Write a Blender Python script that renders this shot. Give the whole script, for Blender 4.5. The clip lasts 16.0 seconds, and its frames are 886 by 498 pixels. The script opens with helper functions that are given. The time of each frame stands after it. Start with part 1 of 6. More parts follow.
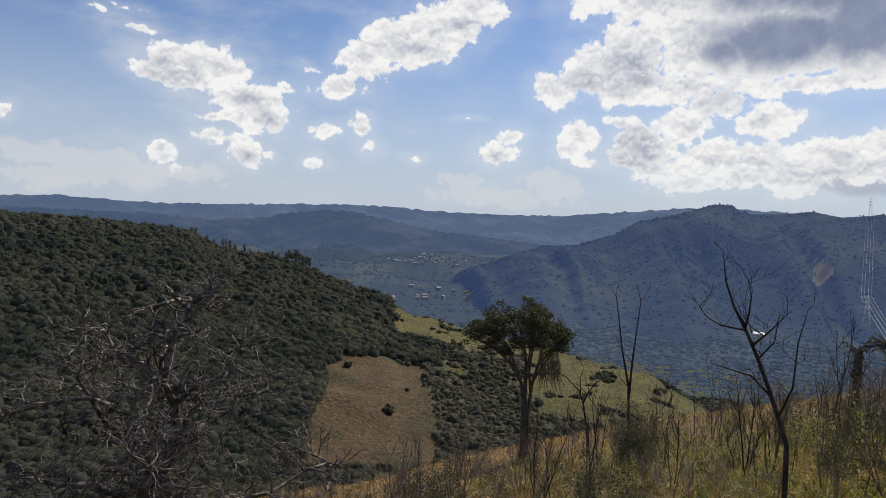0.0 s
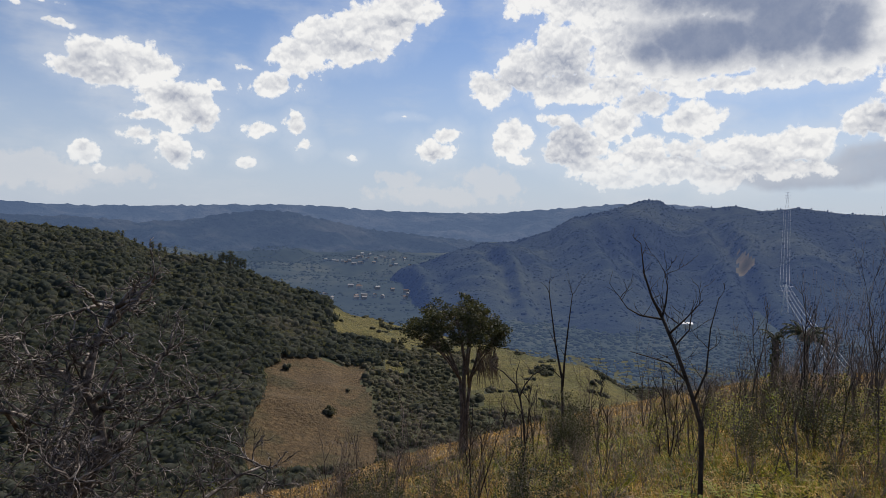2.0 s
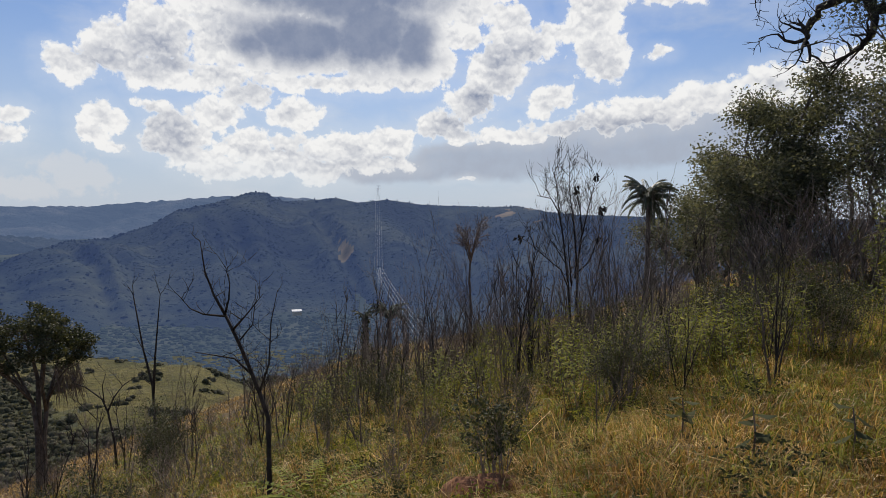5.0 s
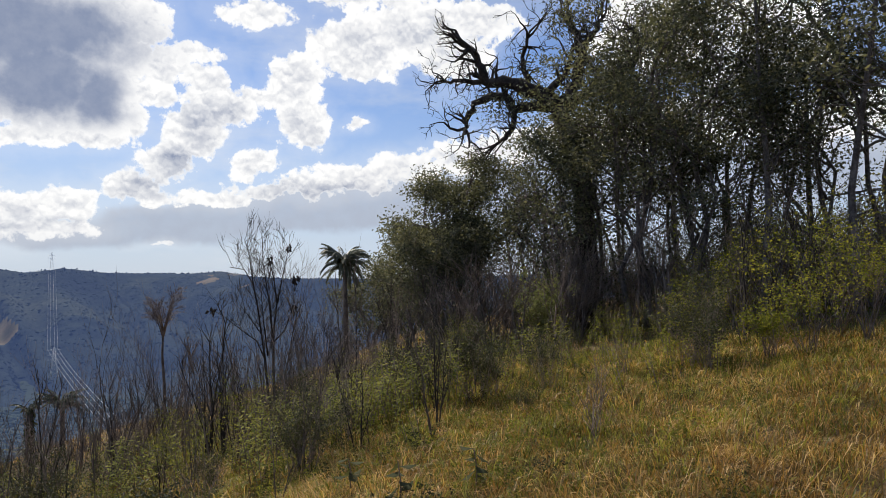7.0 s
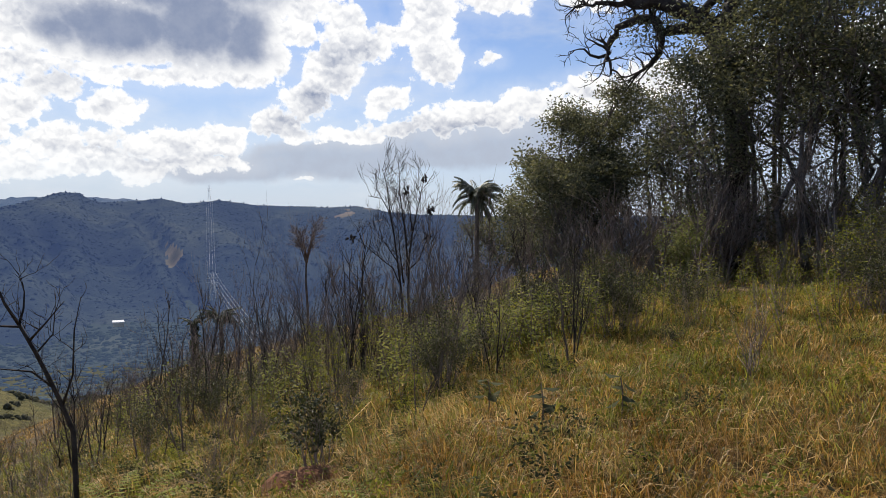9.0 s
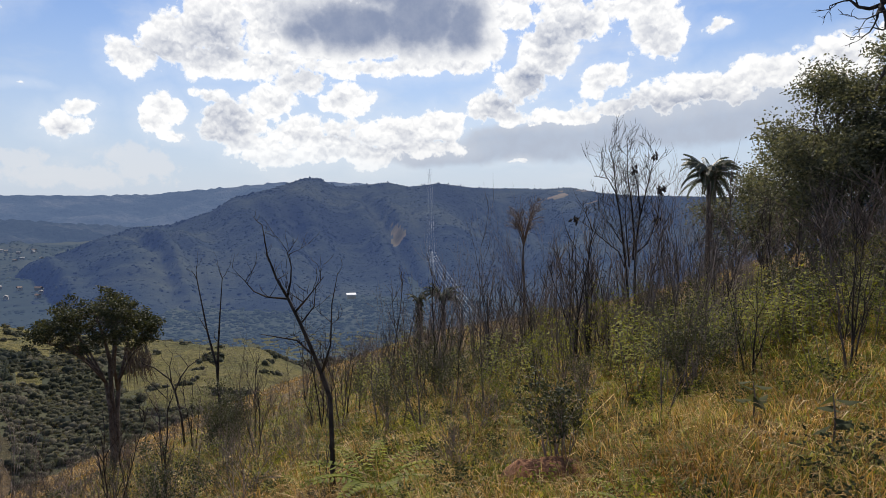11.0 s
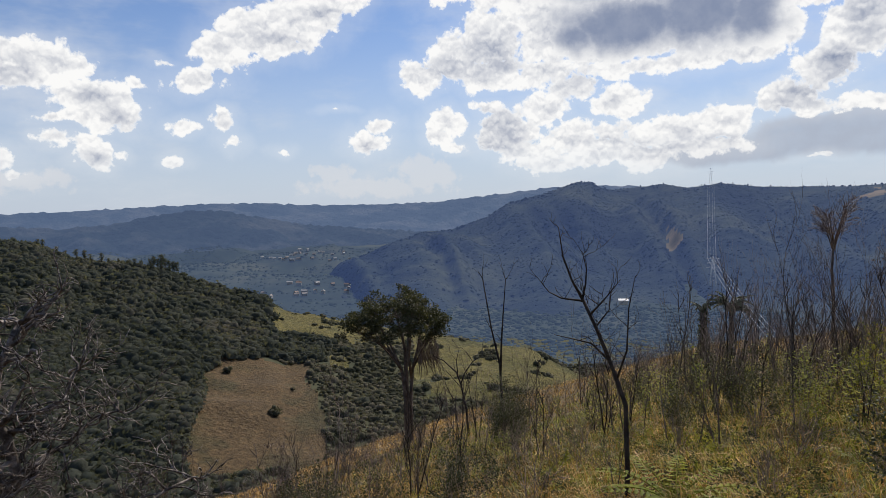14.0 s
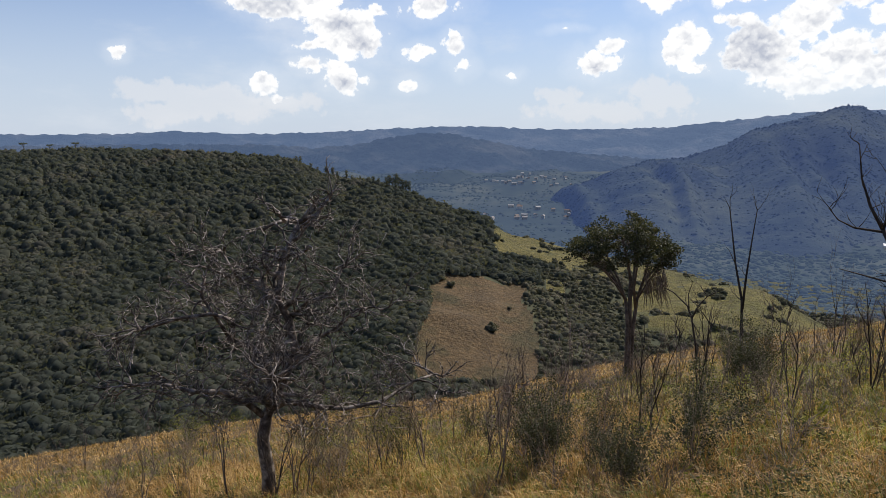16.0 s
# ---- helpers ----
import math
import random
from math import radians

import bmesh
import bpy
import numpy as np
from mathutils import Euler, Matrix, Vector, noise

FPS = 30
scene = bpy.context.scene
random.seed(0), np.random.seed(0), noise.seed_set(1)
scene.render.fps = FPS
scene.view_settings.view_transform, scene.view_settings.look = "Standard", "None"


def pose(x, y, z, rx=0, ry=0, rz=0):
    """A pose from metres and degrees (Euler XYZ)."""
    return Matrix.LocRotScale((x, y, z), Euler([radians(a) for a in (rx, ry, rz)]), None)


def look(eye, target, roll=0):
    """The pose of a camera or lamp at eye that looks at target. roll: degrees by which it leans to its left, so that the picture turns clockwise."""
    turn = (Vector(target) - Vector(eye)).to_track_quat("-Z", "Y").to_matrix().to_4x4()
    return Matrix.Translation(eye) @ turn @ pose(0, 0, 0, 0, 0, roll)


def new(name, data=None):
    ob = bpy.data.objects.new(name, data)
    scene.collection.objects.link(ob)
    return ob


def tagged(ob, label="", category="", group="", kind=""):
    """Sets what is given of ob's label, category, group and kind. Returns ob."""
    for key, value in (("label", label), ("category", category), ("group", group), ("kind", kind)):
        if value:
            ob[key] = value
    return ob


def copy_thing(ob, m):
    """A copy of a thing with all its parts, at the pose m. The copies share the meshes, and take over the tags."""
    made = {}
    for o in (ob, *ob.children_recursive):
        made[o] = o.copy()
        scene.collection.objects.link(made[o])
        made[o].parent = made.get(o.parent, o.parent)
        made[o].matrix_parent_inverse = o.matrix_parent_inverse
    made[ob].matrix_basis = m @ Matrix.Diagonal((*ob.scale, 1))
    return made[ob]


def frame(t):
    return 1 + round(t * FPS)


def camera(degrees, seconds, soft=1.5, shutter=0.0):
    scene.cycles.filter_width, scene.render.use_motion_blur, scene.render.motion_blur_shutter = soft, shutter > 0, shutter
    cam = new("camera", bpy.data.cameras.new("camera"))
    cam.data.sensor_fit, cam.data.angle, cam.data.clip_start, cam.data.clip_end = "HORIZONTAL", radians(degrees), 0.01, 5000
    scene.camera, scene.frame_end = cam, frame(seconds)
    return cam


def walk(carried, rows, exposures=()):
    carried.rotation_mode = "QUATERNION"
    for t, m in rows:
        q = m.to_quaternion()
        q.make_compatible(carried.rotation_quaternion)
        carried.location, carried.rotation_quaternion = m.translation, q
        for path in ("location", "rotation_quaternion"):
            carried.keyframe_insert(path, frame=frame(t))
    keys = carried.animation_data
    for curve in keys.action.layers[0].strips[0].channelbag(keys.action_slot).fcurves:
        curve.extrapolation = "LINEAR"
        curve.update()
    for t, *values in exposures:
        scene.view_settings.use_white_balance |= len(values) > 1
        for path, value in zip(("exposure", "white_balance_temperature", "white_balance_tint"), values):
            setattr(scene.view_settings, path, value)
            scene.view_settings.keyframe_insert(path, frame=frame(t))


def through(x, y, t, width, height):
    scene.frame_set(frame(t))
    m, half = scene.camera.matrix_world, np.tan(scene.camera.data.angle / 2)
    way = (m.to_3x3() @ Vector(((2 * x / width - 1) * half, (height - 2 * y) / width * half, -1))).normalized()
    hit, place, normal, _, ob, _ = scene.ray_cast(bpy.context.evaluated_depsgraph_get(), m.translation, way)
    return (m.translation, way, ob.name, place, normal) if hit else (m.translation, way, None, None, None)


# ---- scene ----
# A hillside look-out: rough grass and bare saplings above a wooded valley, mountains behind.
# x to the right, y ahead, z up; the ground under the camera's start is z = 0.
import itertools

EYE = 1.6
cam = camera(68.3, 16.0, 0.7)

# seconds, place relative to the first eye, compass turn to the right, pitch up, roll
PATH = [
    (0, 0.000, 0.000, 0.000, -23.29, -2.92, 2.12),
    (0.5, 0.020, -0.017, -0.002, -23.26, -3.10, 1.41),
    (1, 0.031, -0.002, -0.004, -21.77, -2.99, 1.57),
    (1.5, 0.031, -0.000, -0.007, -20.78, -2.62, 2.05),
    (2, 0.113, -0.022, -0.001, -17.91, -2.90, 1.33),
    (2.5, 0.192, -0.071, 0.018, -12.09, -3.44, 1.23),
    (3, 0.271, -0.060, 0.025, -6.91, -3.87, 0.51),
    (3.5, 0.335, -0.006, 0.018, -0.98, -4.38, 1.06),
    (4, 0.425, 0.034, 0.016, 5.06, -4.31, 1.25),
    (4.5, 0.500, 0.022, 0.044, 10.01, -3.27, 0.40),
    (5, 0.561, 0.000, 0.054, 15.43, -3.03, 0.58),
    (5.2, 0.591, 0.006, 0.062, 18.55, -2.76, 0.74),
    (5.75, 0.642, -0.115, 0.106, 26.54, -1.39, 0.49),
    (6.25, 0.659, -0.331, 0.170, 34.25, 0.69, -0.29),
    (6.75, 0.660, -0.536, 0.222, 39.89, 2.35, -1.07),
    (7.3, 0.654, -0.617, 0.224, 40.82, 2.30, -1.32),
    (7.5, 0.656, -0.620, 0.200, 39.81, 2.00, -1.22),
    (8, 0.647, -0.566, 0.170, 37.17, 0.37, -0.97),
    (8.5, 0.668, -0.433, 0.089, 32.53, -1.56, -0.55),
    (9, 0.663, -0.331, 0.053, 29.37, -2.95, 0.05),
    (9.2, 0.660, -0.291, 0.042, 27.18, -3.23, 0.28),
    (9.75, 0.639, -0.171, 0.022, 22.78, -4.23, 0.53),
    (10.25, 0.598, -0.062, 0.025, 18.44, -4.66, 0.29),
    (10.75, 0.540, 0.031, 0.034, 13.77, -4.67, -0.07),
    (11.3, 0.463, 0.094, 0.036, 8.24, -4.27, -0.24),
    (11.5, 0.421, 0.104, 0.031, 6.94, -4.07, -0.04),
    (12, 0.361, 0.139, 0.028, 0.93, -3.52, -0.12),
    (12.5, 0.345, 0.163, 0.022, -3.75, -3.39, -1.04),
    (13, 0.327, 0.164, 0.023, -6.78, -3.52, -1.33),
    (13.5, 0.306, 0.165, 0.014, -9.87, -3.44, -1.34),
    (14, 0.273, 0.133, 0.012, -12.59, -3.79, -1.49),
    (14.5, 0.216, 0.120, -0.005, -16.50, -3.99, -1.33),
    (15, 0.151, 0.138, -0.040, -20.28, -5.44, -1.12),
    (15.5, 0.038, 0.056, -0.069, -26.51, -6.65, -1.89),
    (16, -0.052, 0.105, -0.104, -31.92, -9.96, -0.67),
]


def stand(x, y, z, turn, pitch, roll):
    return pose(x, y, EYE + z, 90 + pitch, 0, -turn) @ pose(0, 0, 0, 0, 0, roll)


walk(cam, [(t, stand(*row)) for t, *row in PATH], exposures=[(0, -0.36), (3, -0.38), (5, -0.38), (8, -0.10), (9.2, -0.12), (12, -0.18), (14, -0.27), (15, -0.27), (16, -0.08)])

# ------------------------------------------------------------------ sky, clouds, sun
SUN_TURN, SUN_UP = 10.0, 46.0

# each cloud is a few puffs: turn, height, half width, half height (degrees)
CLOUD_WEST = [(-45, 11.3, 3.6, 1.8), (-46.3, 12.3, 1.7, 1.1), (-42.4, 11.4, 2.3, 1.5), (-39.1, 8.4, 2.5, 2.1), (-41.3, 9.4, 2.2, 1.3), (-42.3, 7.6, 2.4, 0.5), (-43, 6, 1.4, 0.8),
    (-40.5, 5, 1.6, 1.3), (-38.7, 4.8, 0.6, 0.6), (-46.6, 4.6, 1.7, 1), (-57.3, 6.6, 0.7, 0.6), (-50.9, 14.5, 1, 0.2), (-48.5, 13.9, 1.4, 0.3), (-49.3, 15.2, 1, 0.2),
    (-45.3, 3.4, 0.9, 0.5)]
CLOUD_PALE = [(-51.4, 3.2, 4.2, 1.4), (-55.4, 3.8, 3.2, 0.9), (-54, 2.4, 4.4, 1), (-49, 2.7, 3.6, 1.3), (-44.9, 3, 3.4, 0.9), (-13.9, 2.9, 2.9, 1.5), (-21.7, 3.1, 2, 1.1),
    (-18.7, 2, 7.3, 1)]
CLOUD_MIDDLE = [(-33.2, 10.7, 2.9, 1), (-30.9, 13.2, 2.3, 1.7), (-28, 14.5, 3.5, 1.9), (-24.7, 15.7, 3.8, 2), (-21.8, 17.2, 3.1, 1.5), (-25.8, 13.5, 2.7, 1.1), (-37, 10.3, 0.9, 0.6),
    (-35.2, 12, 1, 0.4), (-33.8, 7, 1.8, 0.7), (-30.6, 7.6, 1.1, 1.2), (-30.4, 5.9, 1.1, 0.8), (-34.5, 4.4, 0.9, 0.5), (-26.3, 5.3, 0.9, 0.4), (-21.5, 8.7, 0.9, 0.2),
    (-18.9, 5.9, 2, 1), (-17.7, 7.3, 1.2, 0.9)]
CLOUD_BIG = [(-13.9, 11.3, 1.9, 1.5), (-11.3, 13, 2.4, 2), (-8.3, 14.3, 3.3, 2.4), (-7.8, 11.3, 2.9, 1.4), (-3.2, 14.5, 2.9, 3.1), (-3.4, 11.1, 2.9, 1.3), (2.4, 14.1, 7.2, 2.8),
    (9.5, 14, 5.6, 2.4), (13.7, 13.2, 2.7, 2), (5.8, 11.3, 9, 1), (11.9, 11.5, 4.2, 1), (-0.6, 16.3, 3.9, 1.3), (17.2, 15.2, 3.9, 1.1), (-5.5, 18.9, 7.6, 2.9),
    (6.5, 19, 10.3, 3.3), (11.8, 15.9, 5, 2.6)]
CLOUD_LOW = [(-1, 9.8, 2.7, 1.1), (-7, 6.4, 2.7, 2), (-12.3, 7.5, 1.6, 1.4), (-12.7, 6.1, 1.2, 0.9), (-11.5, 5.2, 1.1, 0.4), (-3.9, 8.4, 2.4, 1.3), (2.7, 8.6, 2.3, 1.3),
    (-1.4, 5.9, 2.9, 1.4), (1.1, 4.5, 3.9, 1.4), (-3.3, 3.9, 2.5, 1.2), (4.6, 4, 2.9, 1.4), (6.9, 5.8, 4.3, 1.6), (10.7, 6.4, 2.9, 1.3), (9.8, 4.6, 2.9, 0.8),
    (2.1, 6.3, 2.4, 1), (-5.3, 4.7, 2.4, 1), (-8.2, 8.6, 1.4, 0.8), (17.7, 3.3, 1, 0.2)]
CLOUD_TOWER = [(22.2, 14.9, 3.1, 1.8), (19.9, 12.5, 3.1, 2.5), (17.8, 10, 2.6, 2), (15.3, 7.9, 2.1, 1.5), (16.8, 7.1, 2.7, 0.8), (24.9, 10.2, 1.9, 1.1), (24.1, 9.1, 1.3, 0.8),
    (29, 13.1, 2.2, 2.3), (26.5, 15.2, 3, 0.9)]
CLOUD_EAST = [(14.7, 17.7, 2.9, 2.3), (7.7, 18, 5.8, 3.9), (11.5, 20.1, 4.7, 2.4), (14.7, 20.6, 3.7, 2.4), (21.1, 16.6, 2.6, 1.2), (17.6, 17.2, 2.1, 1.7), (19.3, 18.4, 3.3, 0.9),
    (14.2, 14.3, 2.2, 1.9), (25.3, 22, 4.5, 1.1), (28.3, 17, 2.5, 2.5), (28, 13.5, 2.2, 2.1), (33.5, 19.6, 4.5, 2.7), (38.5, 21.2, 5, 2.7), (42, 19.1, 3.6, 2.2),
    (44.6, 21.9, 4.5, 1.8), (32.9, 13.4, 1.3, 0.6), (59.3, 19.7, 4.9, 3.4), (66.5, 17.7, 5.6, 3.7), (33.6, 25, 9.9, 2.5), (46.2, 25.2, 7.4, 2.1)]
CLOUD_BANK = [(21.5, 7.1, 3.4, 0.8), (24.7, 7.8, 2.8, 0.9), (28.9, 8.4, 3.6, 1.3), (33.3, 9, 3.7, 1.3), (37.8, 9.7, 4, 1.4), (42.3, 10.6, 3.7, 1.5), (47.3, 11.4, 4.4, 1.4),
    (53.5, 12, 5.2, 1.6), (62.1, 12.1, 6.8, 2), (72, 11.5, 5.7, 2), (24, 9.7, 1.5, 1.2), (25.6, 10.3, 0.7, 0.5), (10.3, 6.3, 3.6, 0.9), (7, 6.1, 2.5, 1.1),
    (9.2, 4.7, 3.3, 0.6), (17.3, 3.2, 1.3, 0.2)]
CLOUD_SHEET = [(25.1, 5.7, 8.3, 1.6), (31.8, 6.6, 7.8, 2.2), (38.7, 7.5, 8.9, 2.6), (45.7, 8.3, 7.8, 2.9), (55.3, 8.8, 10.1, 3.3), (68.1, 8.6, 8.5, 3.4), (18.4, 4.9, 6.9, 1.7),
    (9.9, 4.1, 6.7, 1.1)]
SHADE = [(-46, 10.5, 2.1, 0.9), (-40.4, 9.1, 2, 0.7), (-46.7, 11.3, 1.2, 0.8), (-38.5, 7.8, 1.4, 0.7), (-30.8, 11.2, 1.9, 0.4), (-27.1, 14.1, 2.9, 0.6), (-22.7, 16.2, 1.9, 0.6),
    (-18.6, 5.7, 1.3, 0.5), (-40.5, 4.6, 1.1, 0.5), (-8.3, 12.8, 3, 1.8), (-11.3, 12.1, 2.2, 1.3), (-7.2, 6.5, 2.4, 2), (-1, 10.1, 2.2, 0.8), (2.1, 5.6, 2, 0.5),
    (9.8, 5.2, 2.4, 0.4), (6, 4.7, 2.9, 0.4), (20.3, 12.8, 1.8, 1.9), (18.5, 10, 1.6, 1.5), (16.1, 7.9, 2.1, 1.2), (22.2, 14.4, 1.6, 1.1), (33, 7.6, 9.7, 1.2)]
BELLY = [(3.3, 14.6, 6.7, 2.4), (9, 14.7, 5.6, 2.3), (-1, 13.9, 2.4, 1.6), (12.7, 13.9, 2.7, 1.7), (6.5, 19, 10.8, 3.3), (13, 15, 2.3, 2.6), (9.2, 15.4, 4.5, 3.4),
    (7, 18.6, 5.3, 3.5), (11.9, 19.4, 3.5, 2.4)]


class Nodes:
    """Short hand for node trees."""

    def __init__(self, tree):
        self.tree = tree

    def add(self, kind, values=()):
        node = self.tree.nodes.new(kind)
        return self.fill(node, values)

    def fill(self, node, values):
        for slot, value in (values.items() if isinstance(values, dict) else enumerate(values)):
            if isinstance(value, bpy.types.NodeSocket):
                self.tree.links.new(value, node.inputs[slot])
            elif value is not None:
                node.inputs[slot].default_value = value
        return node

    def math(self, op, *values, clamp=False):
        node = self.tree.nodes.new("ShaderNodeMath")
        node.operation, node.use_clamp = op, clamp
        return self.fill(node, values).outputs[0]

    def vec(self, op, *values):
        node = self.tree.nodes.new("ShaderNodeVectorMath")
        node.operation = op
        self.fill(node, values)
        return node.outputs["Value" if op in ("LENGTH", "DOT_PRODUCT") else "Vector"]

    def ramp(self, value, a, b, to_a=0.0, to_b=1.0, smooth=True):
        node = self.tree.nodes.new("ShaderNodeMapRange")
        node.interpolation_type = "SMOOTHSTEP" if smooth else "LINEAR"
        return self.fill(node, {0: value, 1: a, 2: b, 3: to_a, 4: to_b}).outputs[0]

    def mix(self, fac, a, b, blend="MIX"):
        node = self.tree.nodes.new("ShaderNodeMix")
        node.data_type, node.blend_type = "RGBA", blend
        return self.fill(node, {0: fac, 6: a, 7: b}).outputs[2]

    def noise(self, where, scale, detail=4.0, rough=0.55, colour=False):
        node = self.add("ShaderNodeTexNoise", {"Vector": where, "Scale": scale, "Detail": detail, "Roughness": rough})
        return node.outputs["Color" if colour else "Fac"]


def make_world():
    world = bpy.data.worlds.new("sky")
    scene.world = world
    world.use_nodes = True
    n = Nodes(world.node_tree)
    n.tree.nodes.clear()
    way = n.add("ShaderNodeTexCoord").outputs["Generated"]
    x, y, z = n.add("ShaderNodeSeparateXYZ", (way,)).outputs
    turn = n.math("DEGREES", n.math("ARCTAN2", x, y))
    up = n.math("ADD", n.math("DEGREES", n.math("ARCSINE", z)), 0.25)
    flat = n.add("ShaderNodeCombineXYZ", (turn, up, 0.0)).outputs[0]
    centred = n.vec("SUBTRACT", n.noise(way, 13.0, 3.0, 0.6, True), (0.5, 0.5, 0.5))
    bent = n.vec("MULTIPLY_ADD", centred, (2.6, 1.8, 0), flat)
    centred_fine = n.vec("SUBTRACT", n.noise(way, 60.0, 3.0, 0.6, True), (0.5, 0.5, 0.5))
    curl = n.vec("MULTIPLY_ADD", centred_fine, (0.02, 0.02, 0.02), way)

    def billows(where):
        """Rounded heads of cloud at three sizes, 0 between them."""
        total = None
        for scale, share in ((26.0, 0.5), (58.0, 0.32), (125.0, 0.18)):
            cell = n.add("ShaderNodeTexVoronoi", {"Vector": where, "Scale": scale})
            cell.feature = "SMOOTH_F1"
            cell.inputs["Smoothness"].default_value = 0.25
            head = n.math("MULTIPLY", n.math("SUBTRACT", 1.0, cell.outputs["Distance"]), share)
            total = head if total is None else n.math("ADD", total, head)
        return total

    heads = billows(curl)
    heads_sunward = billows(n.vec("ADD", curl, (0.0, 0.0, 0.0055)))
    wisp = n.noise(way, 38.0, 10.0, 0.64)

    def puffs(lists, blend=0.12):
        """How deep a direction lies inside the puffs."""
        depth = None
        for a, e, w, h in itertools.chain(*lists):
            off = n.vec("LENGTH", n.vec("MULTIPLY_ADD", bent, (1 / w, 1 / h, 0), (-a / w, -e / h, 0)))
            inside = n.math("MULTIPLY_ADD", off, -1.12 * min(w, h, 4.0) ** 0.5, 1.26 * min(w, h, 4.0) ** 0.5)
            depth = inside if depth is None else n.math("SMOOTH_MAX", depth, inside, blend)
        return depth

    rough_edge = n.math("ADD", n.math("MULTIPLY_ADD", heads, 1.35, -0.78), n.math("MULTIPLY_ADD", wisp, 1.9, -0.95))
    body = puffs((CLOUD_WEST, CLOUD_MIDDLE, CLOUD_BIG, CLOUD_LOW, CLOUD_TOWER, CLOUD_EAST, CLOUD_BANK))
    inside = n.math("ADD", body, rough_edge)
    mask = n.math("MAXIMUM", n.ramp(inside, -0.05, 0.34), n.math("MULTIPLY", n.ramp(n.math("ADD", n.math("MULTIPLY", rough_edge, 0.5), body), -1.2, 0.3), 0.16))
    relief = n.math("MULTIPLY", n.math("SUBTRACT", heads_sunward, heads), 1.2)
    grey = n.math("MULTIPLY_ADD", rough_edge, 0.34, puffs((SHADE,)))
    shade = n.math("MAXIMUM", n.math("MULTIPLY", n.ramp(grey, -0.6, 1.0), 0.5), n.ramp(inside, 0.3, 1.5, 0.0, 0.30))
    shade = n.math("ADD", shade, relief)
    shade = n.math("ADD", shade, n.math("MULTIPLY", n.math("SUBTRACT", 0.56, heads), 0.6))
    dark = n.math("MULTIPLY_ADD", rough_edge, 0.42, puffs((BELLY,)))
    shade = n.math("MAXIMUM", shade, n.math("MULTIPLY", n.ramp(dark, -0.5, 1.3), n.ramp(wisp, 0.3, 0.7, 0.92, 1.0)))
    shade = n.math("MULTIPLY", shade, n.ramp(inside, 0.05, 0.42), clamp=True)
    cloud = n.mix(shade, (1.18, 1.17, 1.15, 1), (0.28, 0.335, 0.48, 1))
    # low grey sheet under the bank, pale far clouds
    sheet = n.ramp(n.math("MULTIPLY_ADD", rough_edge, 0.22, puffs((CLOUD_SHEET,), 0.4)), -0.15, 0.55)
    pale = n.ramp(n.math("ADD", puffs((CLOUD_PALE,)), rough_edge), 0.0, 0.5)
    # thin veils between the clouds and milky air towards the horizon
    veil = n.math("MULTIPLY", n.ramp(n.noise(n.vec("MULTIPLY", way, (1, 1, 3.0)), 5.0, 5.0, 0.6), 0.46, 0.80), n.ramp(up, 2.0, 40.0, 0.5, 0.3))
    air = n.add("ShaderNodeTexSky")
    air.sky_type, air.sun_disc, air.sun_elevation, air.sun_rotation = "NISHITA", False, radians(SUN_UP), radians(SUN_TURN)
    air.altitude, air.air_density, air.dust_density, air.ozone_density = 800.0, 1.0, 1.0, 2.0
    blue = n.mix(1.0, air.outputs[0], (0.076, 0.094, 0.120, 1), "MULTIPLY")
    blue = n.mix(n.ramp(up, 0.0, 18.0, 0.86, 0.08), blue, (0.66, 0.735, 0.86, 1))
    blue = n.mix(veil, blue, (0.82, 0.86, 0.92, 1))
    blue = n.mix(n.math("MULTIPLY", pale, 0.45), blue, (0.90, 0.89, 0.90, 1))
    blue = n.mix(n.math("MULTIPLY", sheet, n.ramp(wisp, 0.3, 0.7, 0.75, 0.92)), blue, (0.50, 0.555, 0.67, 1))
    out = n.mix(n.math("MULTIPLY", mask, n.ramp(up, 1.0, 6.0, 0.55, 0.97)), blue, cloud)
    back = n.add("ShaderNodeBackground", {0: out, 1: 1.0})
    n.add("ShaderNodeOutputWorld", (back.outputs[0],))


make_world()
sun = new("sun", bpy.data.lights.new("sun", "SUN"))
sun.data.energy, sun.data.angle, sun.data.color = 4.8, radians(0.6), (1.0, 0.90, 0.76)
sun_way = Vector((math.sin(radians(SUN_TURN)) * math.cos(radians(SUN_UP)), math.cos(radians(SUN_TURN)) * math.cos(radians(SUN_UP)), math.sin(radians(SUN_UP))))
sun.matrix_world = look(sun_way * 100, (0, 0, 0))

# ------------------------------------------------------------------ materials


